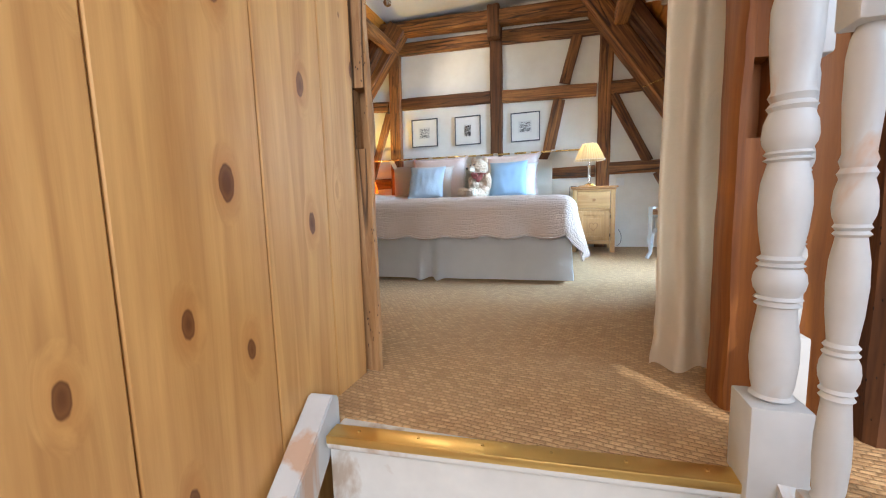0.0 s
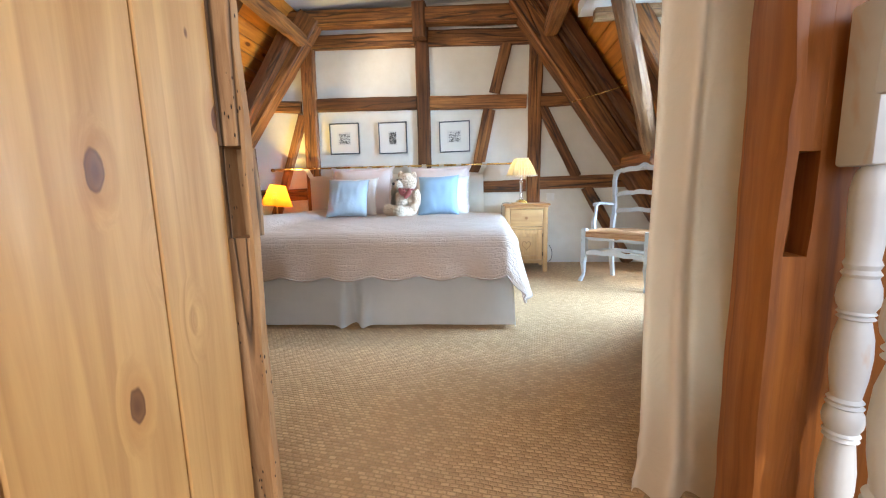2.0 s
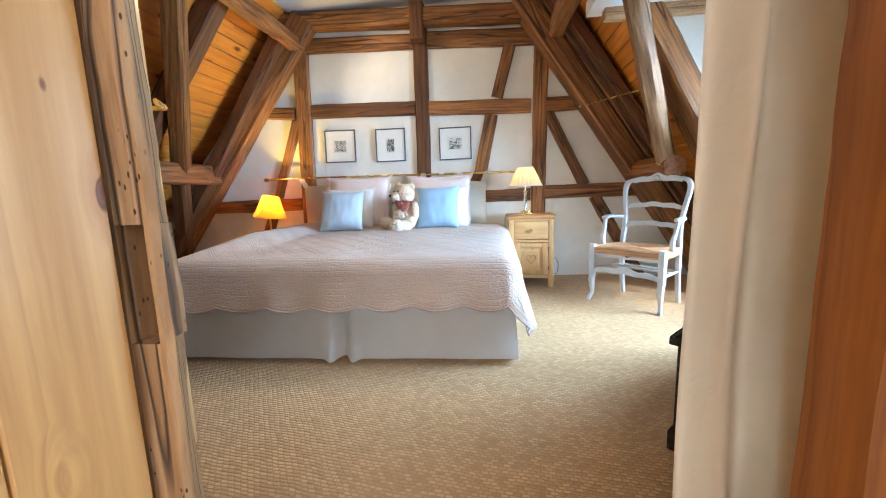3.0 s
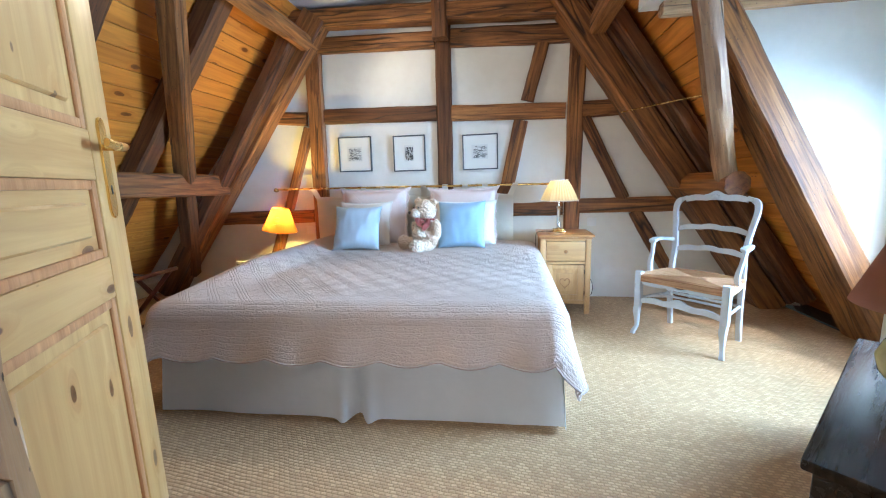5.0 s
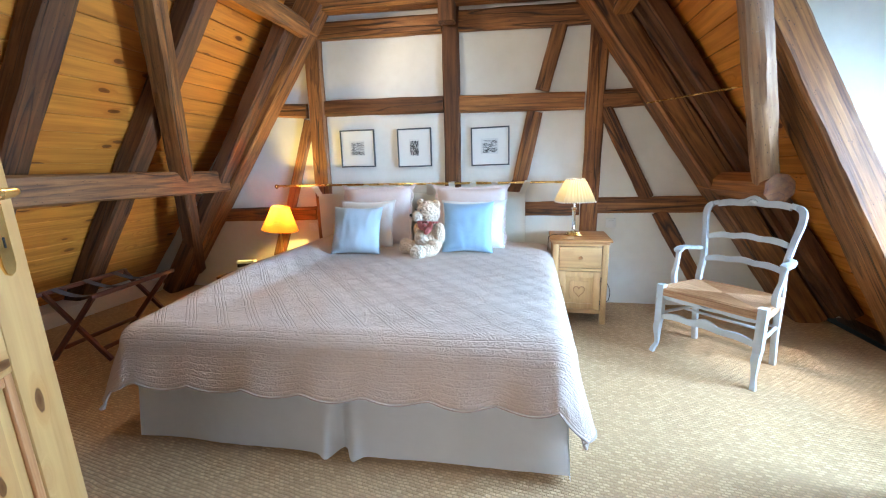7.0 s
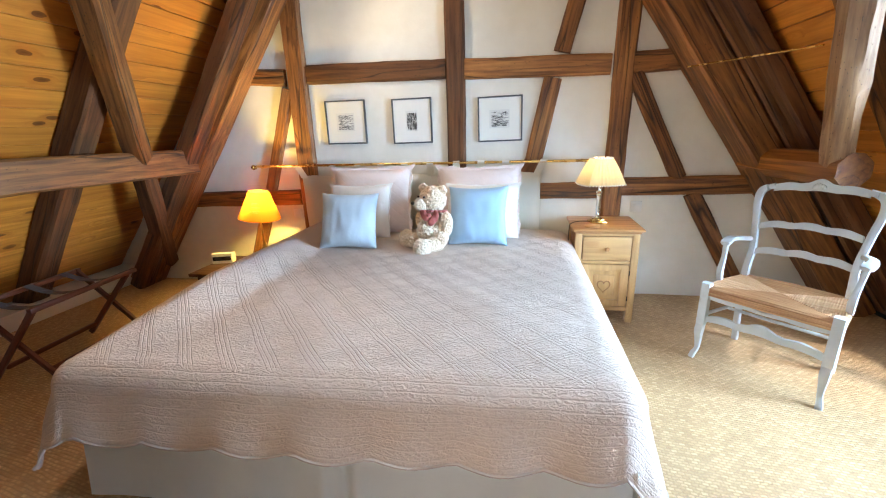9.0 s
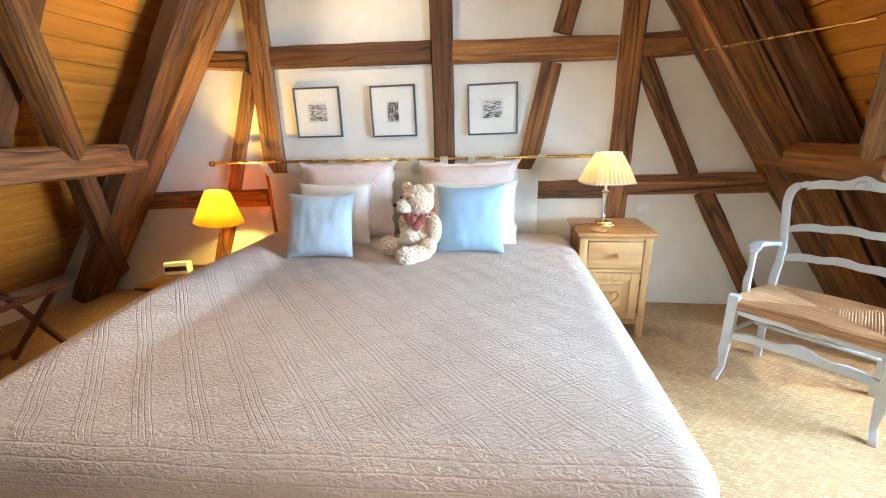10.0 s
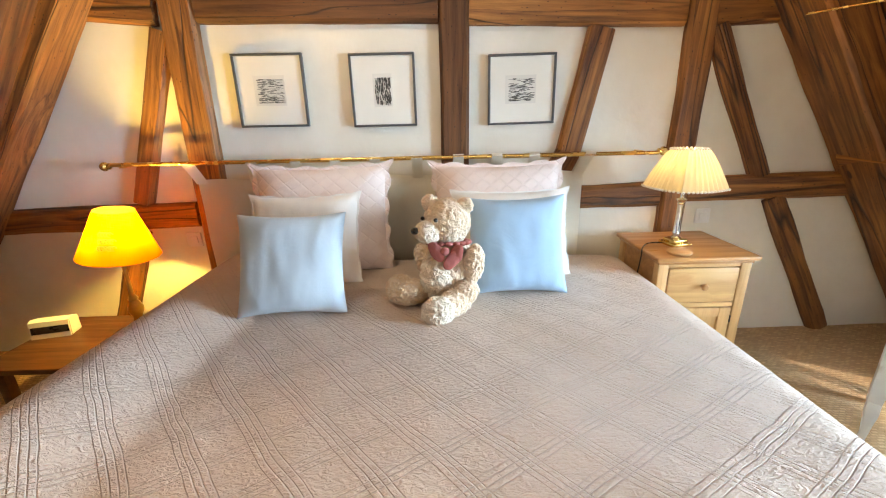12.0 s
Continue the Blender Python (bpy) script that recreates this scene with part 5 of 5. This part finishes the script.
def lamps():
    # brass column lamp with a pleated cream shade
    ob = thing("table_lamp", pose(0.955, -0.345, 0.671, 0, 0, 12), "lit brass column table lamp with a pleated cream shade", "table lamp", "bedside lamps")
    bm = bmesh.new()
    box(bm, -0.05, 0.05, -0.05, 0.05, 0.0, 0.014, 0.003)
    box(bm, -0.038, 0.038, -0.038, 0.038, 0.014, 0.030, 0.004)
    part("base", bm, BRASS, ob, "stepped brass lamp base")
    col = part("column", lathe([(0.020, 0.03), (0.022, 0.036), (0.013, 0.044), (0.013, 0.052), (0.017, 0.056), (0.0155, 0.065), (0.0135, 0.190), (0.017, 0.196), (0.013, 0.202), (0.020, 0.212), (0.022, 0.218), (0.010, 0.224), (0.008, 0.30)], 24), CHROME, ob, "fluted polished lamp column")
    sh = part("shade", pleated_shade(0.150, 0.066, 0.168, 34, 0.006), SHADE_CREAM, ob, "pleated cream fabric shade", pose(0, 0, 0.272))
    bm = bmesh.new()
    for r, z, nn in ((0.154, 0.0, 54), (0.068, 0.170, 26)):
        for k in range(nn):
            a = 2 * math.pi * k / nn
            rr = r * (0.45 + 0.48 / max(abs(math.cos(a)), abs(math.sin(a))))
            c = Matrix.Translation((rr * math.cos(a), rr * math.sin(a), z))
            bmesh.ops.create_icosphere(bm, subdivisions=1, radius=0.0065, matrix=c)
    tagged(part("fringe", bm, WHITE_COTTON, sh, "pale beaded shade trim"), kind="stuff")
    part("bulb", lathe([(0.008, 0.30), (0.02, 0.33), (0.026, 0.355), (0.02, 0.38), (0.003, 0.39)], 16), BULB, ob)
    # lamp with a tilted amber shade
    ob = thing("table_lamp", pose(-1.655, -0.36, 0.333), "lit table lamp with a tilted amber shade on a low table", "table lamp", "bedside lamps")
    part("base", lathe([(0.055, 0.0), (0.058, 0.01), (0.045, 0.02), (0.022, 0.035), (0.02, 0.06), (0.03, 0.08), (0.034, 0.10), (0.026, 0.125), (0.016, 0.14), (0.022, 0.15), (0.014, 0.165), (0.009, 0.18), (0.009, 0.38)], 20), BRASS_DULL, ob, "turned gilt lamp foot")
    bm = bmesh.new()
    seg = 48
    top = [bm.verts.new((0.076 * math.cos(2 * math.pi * k / seg), 0.076 * math.sin(2 * math.pi * k / seg), 0.215)) for k in range(seg)]
    bot = [bm.verts.new((0.160 * math.cos(2 * math.pi * k / seg), 0.160 * math.sin(2 * math.pi * k / seg), 0.0)) for k in range(seg)]
    for k in range(seg):
        bm.faces.new((top[k], top[(k + 1) % seg], bot[(k + 1) % seg], bot[k]))
    bmesh.ops.solidify(bm, geom=bm.faces[:], thickness=0.002)
    sh = part("shade", bm, SHADE_YELLOW, ob, "smooth amber cone shade, tilted", pose(0, 0, 0.372, 0, 8, 0))
    # monogram of small curls on the shade
    bm = bmesh.new()
    for k in range(14):
        a = -math.pi / 2 + 0.35 + (k % 5 - 2) * 0.09
        z = 0.075 + (k // 5) * 0.028
        r = 0.160 - 0.084 * z / 0.215 + 0.003
        cx, cy = r * math.cos(a), r * math.sin(a)
        ring = [(cx - math.sin(a) * 0.011 * math.cos(t), cy + math.cos(a) * 0.011 * math.cos(t), z + 0.011 * math.sin(t), 0.0015, 0.0015) for t in [j * 0.6 for j in range(9)]]
        sweep(ring, 5, bm)
    part("shade_emblem", bm, RUSH, sh, "brown embroidered emblem")
    part("bulb", lathe([(0.008, 0.40), (0.02, 0.43), (0.026, 0.455), (0.02, 0.48), (0.003, 0.49)], 16), BULB, ob)
    # small low stand under it
    ns = thing("nightstand", pose(-1.84, -0.47, 0), "small low dark wooden bedside table", "nightstand")
    part("top", boxed(-0.27, 0.27, -0.24, 0.24, 0.306, 0.332, 0.006), DARK_WOOD, ns)
    for sx in (-1, 1):
        for sy in (-1, 1):
            part("leg", boxed(sx * 0.2 - 0.02, sx * 0.2 + 0.02, sy * 0.19 - 0.02, sy * 0.19 + 0.02, 0, 0.306, 0.003), DARK_WOOD, ns)
    ck = thing("clock_radio", pose(-2.02, -0.42, 0.3325, 0, 0, 14), "small silver-grey digital clock on the low bedside table", "clock")
    bm = bmesh.new()
    o = [(-0.03, 0.0), (0.05, 0.0), (0.05, 0.075), (0.0, 0.088), (-0.02, 0.08)]
    pl = plate(o, 0.165, bevel=0.004)
    pl.transform(Matrix.Rotation(radians(90), 4, "Z"))
    part("case", pl, WHITE_PLASTIC, ck)
    part("display", boxed(-0.075, 0.075, -0.0315, -0.028, 0.018, 0.07, 0.001), BLACK, ck, "black display window", pose(0, 0, 0, -9, 0, 0))
    cs = part("coaster", lathe([(0.047, 0.0), (0.050, 0.003), (0.050, 0.009), (0.046, 0.012), (0.002, 0.012)], 28), TRIM_WOOD, None, "", pose(0.900, -0.475, 0.671))
    tagged(cs, "round pale wooden coaster on the nightstand", "coaster")
    cb = part("lamp_cable", sweep(smooth_path([(0.90, -0.33, 0.677, 0.003, 0.003), (0.84, -0.33, 0.676, 0.003, 0.003), (0.773, -0.40, 0.675, 0.003, 0.003), (0.760, -0.42, 0.62, 0.003, 0.003), (0.765, -0.35, 0.3, 0.003, 0.003)]), 8), BLACK)
    tagged(cb, "thin dark lamp cable over the nightstand edge", "cable")
    cb = part("power_cable", sweep(smooth_path([(1.27, -0.06, 0.02, 0.003, 0.003), (1.30, -0.08, 0.05, 0.003, 0.003), (1.31, -0.07, 0.13, 0.003, 0.003), (1.285, -0.05, 0.2, 0.003, 0.003)]), 8), IRON)
    tagged(cb, "thin dark cable on the floor behind the nightstand", "cable")


nightstand()
lamps()


# ---- pictures, switches ----
def picture(x0, x1, z0, z1, tilt, pw, ph, label, seed):
    ob = thing("picture", pose((x0 + x1) / 2, -0.006, (z0 + z1) / 2, 0, tilt, 0), label, "framed picture", "pictures above the bed")
    w, h = (x1 - x0) / 2, (z1 - z0) / 2
    f = 0.011
    fr = bmesh.new()
    for a, b, c, e in ((-w, w, h - f, h), (-w, w, -h, -h + f), (-w, -w + f, -h + f, h - f), (w - f, w, -h + f, h - f)):
        box(fr, a, b, -0.018, 0.004, c, e, 0.002, 1)
    part("frame", fr, FRAME_GREY, ob, "thin dark grey frame")
    part("mount", boxed(-w + f, w - f, -0.008, 0.002, -h + f, h - f), MAT_BOARD, ob, "cream mount")
    part("plate_mark", boxed(-pw * 1.25, pw * 1.1, -0.0095, -0.008, -ph * 1.25, ph * 1.3), PRINT_PAPER, ob)
    # etched print: many small ink strokes
    rnd = random.Random(seed)
    bm = bmesh.new()
    for k in range(150):
        px = rnd.uniform(-pw, pw * 0.9)
        pz = -ph + 2 * ph * (rnd.random() ** (1.5 if seed != 2 else 1.0))
        l = rnd.uniform(0.004, 0.014)
        if seed == 2:
            box(bm, px - 0.0016, px + 0.0016, -0.0110, -0.0100, pz - l, min(ph, pz + l))
        else:
            box(bm, max(-pw, px - l), min(pw, px + l), -0.0110, -0.0100, pz - 0.0012, pz + 0.0012)
    for k in range(3):
        box(bm, -pw, pw, -0.0108, -0.0099, ph - 0.004 - k * ph * 0.75, ph - 0.0028 - k * ph * 0.75)
    part("print", bm, INK, ob, "small black etched landscape print")


picture(-1.147, -0.805, 1.252, 1.592, 0.4, 0.065, 0.055, "thin grey-framed etching in a wide cream mount", 1)
picture(-0.581, -0.261, 1.240, 1.581, 0.0, 0.040, 0.060, "thin grey-framed upright etching in a wide cream mount", 2)
picture(0.099, 0.434, 1.233, 1.562, -0.4, 0.065, 0.052, "thin grey-framed landscape etching in a wide cream mount", 3)


def switch(x, z, s, label):
    ob = thing("light_switch", pose(x, -0.005, z), label, "light switch")
    part("plate", boxed(-s, s, -0.012, 0.0, -s, s, 0.003), WHITE_PLASTIC, ob)
    part("rocker", boxed(-s * 0.55, s * 0.55, -0.017, -0.011, -s * 0.55, s * 0.55, 0.002), WHITE_PLASTIC, ob)


switch(1.295, 0.722, 0.04, "square white light switch on the plaster wall")
switch(-1.52, 0.672, 0.04, "square white light switch beside the amber lamp")


# ---- armchair ----
def wavy(x0, x1, zc, h, bumps, amp, crest=0.0, arch=0.0):
    """Outline of a ladder-back slat with a rippled upper and lower edge."""
    up, lo = [], []
    n = 40
    for k in range(n + 1):
        t = k / n
        x = x0 + (x1 - x0) * t
        w = amp * abs(math.sin(math.pi * bumps * t)) + crest * math.exp(-((t - 0.5) / 0.10) ** 2)
        a = arch * math.sin(math.pi * t)
        up.append((x, zc + h / 2 + w + a))
        lo.append((x, zc - h / 2 + a + 0.5 * amp * abs(math.sin(math.pi * bumps * t))))
    return lo + up[::-1]


def armchair():
    # local: x across, front is -y, base z = 0
    ob = thing("armchair", pose(1.825, -0.935, 0, 0, 0, -46.5), "worn grey-white painted ladder-back armchair with a woven rush seat", "armchair")
    fw, bw, yf, yb, sz = 0.272, 0.225, -0.255, 0.105, 0.435
    for s in (-1, 1):
        part("leg", sweep(smooth_path([(s * (fw + 0.012), yf - 0.030, 0.0, 0.015, 0.015), (s * (fw + 0.010), yf - 0.026, 0.018, 0.014, 0.014), (s * fw, yf - 0.004, 0.06, 0.012, 0.012), (s * fw, yf - 0.008, 0.13, 0.017, 0.018), (s * fw, yf - 0.012, 0.175, 0.021, 0.023), (s * fw, yf, 0.215, 0.020, 0.020), (s * fw, yf, 0.23, 0.023, 0.023), (s * fw, yf, 0.46, 0.023, 0.023)], 5), 12, None, 0.6), CHAIR_PAINT, ob)
        part("back_post", sweep(smooth_path([(s * bw, yb + 0.03, 0.0, 0.016, 0.018), (s * bw, yb, 0.2, 0.017, 0.019), (s * bw, yb - 0.005, 0.46, 0.018, 0.020), (s * bw * 0.97, yb + 0.012, 0.60, 0.017, 0.019), (s * bw * 1.04, yb + 0.033, 0.75, 0.017, 0.018), (s * (bw + 0.026), yb + 0.056, 0.87, 0.018, 0.017), (s * (bw + 0.014), yb + 0.070, 0.935, 0.020, 0.016), (s * (bw - 0.04), yb + 0.073, 0.962, 0.016, 0.015)], 6), 12, None, 0.55), CHAIR_PAINT, ob)
        arm = part("arm", sweep(smooth_path([(s * (bw + 0.004), yb + 0.02, 0.655, 0.016, 0.014), (s * (bw + 0.045), yb - 0.06, 0.665, 0.018, 0.013), (s * (fw + 0.015), yb - 0.13, 0.668, 0.022, 0.013), (s * (fw + 0.01), yb - 0.185, 0.660, 0.028, 0.014), (s * (fw + 0.005), yb - 0.205, 0.655, 0.018, 0.011)], 6), 12, None, 0.4), CHAIR_PAINT, ob)
        part("arm_support", sweep(smooth_path([(s * fw, -0.11, 0.44, 0.014, 0.018), (s * fw, -0.125, 0.50, 0.016, 0.018), (s * (fw + 0.004), -0.095, 0.57, 0.012, 0.014), (s * (fw + 0.01), -0.075, 0.655, 0.013, 0.016)], 6), 12, None, 0.5), CHAIR_PAINT, arm)
        part("side_stretcher", sweep([(s * fw, yf, 0.265, 0.010, 0.010), (s * bw, yb, 0.25, 0.010, 0.010)], 10), CHAIR_PAINT, ob)
        part("side_rail", sweep([(s * fw, yf, 0.40, 0.012, 0.014), (s * bw, yb, 0.40, 0.012, 0.014)], 10, None, 0.4), CHAIR_PAINT, ob)
    lean = 9
    for zc, h, dy, cr in ((0.585, 0.032, 0.008, 0.0), (0.735, 0.032, 0.031, 0.0)):
        part("back_slat", plate(wavy(-bw + 0.012, bw - 0.012, 0.0, h, 3, 0.012, 0.0, 0.022), 0.016), CHAIR_PAINT, ob, "", pose(0, yb + dy, zc, -lean, 0, 0))
    part("crest_rail", plate(wavy(-bw + 0.035, bw - 0.035, 0.0, 0.036, 3, 0.010, 0.022, 0.012), 0.022), CHAIR_PAINT, ob, "carved crest rail with a central shell", pose(0, yb + 0.072, 0.950, -lean, 0, 0))
    bm = bmesh.new()
    for k in range(5):
        a = radians(-60 + 30 * k)
        bmesh.ops.create_icosphere(bm, subdivisions=2, radius=1.0, matrix=Matrix.Translation((0.022 * math.sin(a), 0.0, 0.016 * math.cos(a))) @ Matrix.Diagonal((0.009, 0.006, 0.014, 1)))
    part("carved_shell", bm, CHAIR_PAINT, ob, "carved shell ornament", pose(0, yb + 0.056, 0.962, -lean, 0, 0))
    part("front_apron", plate(wavy(-fw + 0.02, fw - 0.02, 0.0, 0.03, 3, -0.010, -0.012, 0.0), 0.016), CHAIR_PAINT, ob, "", pose(0, yf, 0.385))
    part("front_stretcher", plate(wavy(-fw + 0.015, fw - 0.015, 0.0, 0.032, 3, 0.016, 0.020, 0.012), 0.018), CHAIR_PAINT, ob, "carved wavy front stretcher", pose(0, yf, 0.245))
    part("back_stretcher", sweep([(-bw, yb, 0.25, 0.010, 0.010), (bw, yb, 0.25, 0.010, 0.010)], 10), CHAIR_PAINT, ob)
    part("cross_stretcher", sweep([(-bw, yb - 0.15, 0.262, 0.009, 0.009), (bw, yb - 0.15, 0.262, 0.009, 0.009)], 10), CHAIR_PAINT, ob)
    # rush seat: four fields of twisted cords meeting on the diagonals
    bm = bmesh.new()
    c = Vector((0, -0.06, sz + 0.004))
    corners = [Vector((-fw - 0.015, yf - 0.012, sz)), Vector((fw + 0.015, yf - 0.012, sz)), Vector((bw + 0.01, yb + 0.005, sz)), Vector((-bw - 0.01, yb + 0.005, sz))]
    for q in range(4):
        a, b = corners[q], corners[(q + 1) % 4]
        n = 26
        for k in range(n):
            t = (k + 0.5) / n
            p0, p1 = a.lerp(c, t), b.lerp(c, t)
            drop = -0.010 * t
            mid = (p0 + p1) / 2 + Vector((0, 0, 0.007 * (1 - t) + drop))
            r = 0.0075
            sweep([(*p0[:2], p0.z + drop, r, r), (*(p0.lerp(mid, 0.5))[:2], sz + 0.004 + drop, r, r), (*mid[:2], mid.z, r, r), (*(p1.lerp(mid, 0.5))[:2], sz + 0.004 + drop, r, r), (*p1[:2], p1.z + drop, r, r)], 6, bm)
    seat = tagged(part("seat", bm, RUSH, ob, "woven rush seat"), kind="stuff")
    bm = bmesh.new()
    for q in range(4):
        a, b = corners[q], corners[(q + 1) % 4]
        for k in range(4):
            z = sz - 0.004 - k * 0.011
            sweep([(*a[:2], z, 0.008, 0.008), (*((a + b) / 2 * 1.03)[:2], z + 0.003, 0.009, 0.009), (*b[:2], z, 0.008, 0.008)], 6, bm)
    part("seat_edge", bm, RUSH, seat, "rush cord wrapped seat edge")


armchair()


# ---- painted chest with a lamp ----
def chest():
    a, b = Vector((1.24, -2.83)), Vector((1.99, -1.99))
    d = (b - a).normalized()
    ang = math.degrees(math.atan2(d.y, d.x))
    L, D, H = (b - a).length, 0.56, 0.42
    ob = thing("chest", pose(a.x, a.y, 0, 0, 0, ang), "worn black-painted wooden chest with a glossy top", "chest")
    # x along the long edge, depth towards -y
    part("lid", boxed(0, L, -D, 0, H - 0.032, H, 0.007, 2), BLACK_LACQ, ob, "chipped glossy black lid")
    part("body", boxed(0.022, L - 0.022, -D + 0.022, -0.022, 0.06, H - 0.033, 0.004), BLACK_LACQ, ob)
    part("plinth", boxed(0.008, L - 0.008, -D + 0.008, -0.008, 0.0, 0.075, 0.008, 2), BLACK_LACQ, ob)
    part("lock_plate", boxed(L / 2 - 0.03, L / 2 + 0.03, -0.022, -0.018, 0.27, 0.35, 0.001), IRON, ob)
    lp = thing("table_lamp", pose(1.745, -2.545, H), "unlit table lamp with a yellow ceramic body and rust shade", "table lamp")
    part("base", lathe([(0.06, 0.0), (0.062, 0.02), (0.045, 0.03)], 24), DARK_WOOD, lp, "dark wooden lamp foot")
    part("body", lathe([(0.045, 0.03), (0.075, 0.05), (0.105, 0.09), (0.115, 0.135), (0.10, 0.18), (0.065, 0.215), (0.03, 0.235), (0.018, 0.25), (0.016, 0.30)], 32), CERAMIC, lp, "round glazed yellow ceramic body")
    bm = bmesh.new()
    seg = 48
    rings = [[bm.verts.new((r * math.cos(2 * math.pi * k / seg), r * math.sin(2 * math.pi * k / seg), z)) for k in range(seg)] for r, z in ((0.19, 0.30), (0.10, 0.55))]
    for k in range(seg):
        bm.faces.new((rings[0][k], rings[0][(k + 1) % seg], rings[1][(k + 1) % seg], rings[1][k]))
    bmesh.ops.solidify(bm, geom=bm.faces[:], thickness=0.002)
    part("shade", bm, SHADE_RUST, lp, "rust-coloured fabric shade")
    part("shade_ring", sweep([(-0.10, 0, 0.545, 0.002, 0.002), (0.10, 0, 0.545, 0.002, 0.002)], 6), BRASS_DULL, lp)
    part("stem", lathe([(0.006, 0.28), (0.006, 0.56), (0.010, 0.57), (0.002, 0.58)], 10), BRASS_DULL, lp)


chest()


# ---- luggage rack ----
def rack():
    ob = thing("luggage_rack", pose(-2.41, -1.37, 0, 0, 0, 95), "folding dark red-brown wooden luggage rack with webbing straps", "luggage rack")
    L, S, H = 0.60, 0.215, 0.47
    for x in (-L / 2, L / 2):
        for s in (-1, 1):
            ang = math.atan2(H, 2 * S)
            ln = math.hypot(H, 2 * S)
            part("leg", boxed(-ln / 2, ln / 2, -0.011, 0.011, -0.016, 0.016, 0.004), RACK_WOOD, ob, "", Matrix.Translation((x + 0.013 * s, 0, H / 2 + 0.01)) @ Euler((0, 0, radians(90))).to_matrix().to_4x4() @ Euler((0, -s * ang, 0)).to_matrix().to_4x4())
    for s in (-1, 1):
        part("top_bar", boxed(-L / 2 - 0.04, L / 2 + 0.04, s * S - 0.016, s * S + 0.016, H - 0.01, H + 0.018, 0.006), RACK_WOOD, ob)
        part("foot_bar", boxed(-L / 2 + 0.02, L / 2 - 0.02, s * S * 0.7 - 0.012, s * S * 0.7 + 0.012, 0.07, 0.095, 0.004), RACK_WOOD, ob)
    for k in range(3):
        x = -0.22 + 0.22 * k
        rows = [(x, -S + 2 * S * t, H + 0.02 - 0.05 * math.sin(math.pi * t), 0.025, 0.0015) for t in [j / 10 for j in range(11)]]
        part("strap", sweep(rows, 8, None, 1.0), STRAP, ob, "dark webbing strap")


rack()

# ---- ceiling spots and thin brass rod ----
sp = thing("ceiling_spot", pose(-0.99, -0.95, 2.76), "small chrome twin spotlight under the ceiling", "spotlight")
part("stem", lathe([(0.03, -0.012), (0.03, 0.0)], 20), CHROME, sp)
part("arm", sweep([(0, 0, -0.01, 0.006, 0.006), (0, 0, -0.16, 0.006, 0.006)], 10), CHROME, sp)
for s in (-1, 1):
    h = part("head", lathe([(0.018, 0.0), (0.024, 0.02), (0.036, 0.06), (0.04, 0.075)], 20), CHROME, sp, "chrome spotlight head", pose(0, s * 0.035, -0.16, 180 - s * 35, 0, 0))
    part("lens", lathe([(0.001, 0.070), (0.034, 0.070), (0.034, 0.073)], 18), BULB, h)
tr = part("brass_rod", sweep([(1.462, -0.20, 1.660, 0.005, 0.005), (1.79, -0.875, 1.64, 0.005, 0.005)], 8), BRASS)
tagged(tr, "thin brass rod from the rafter to the brace", "rod")
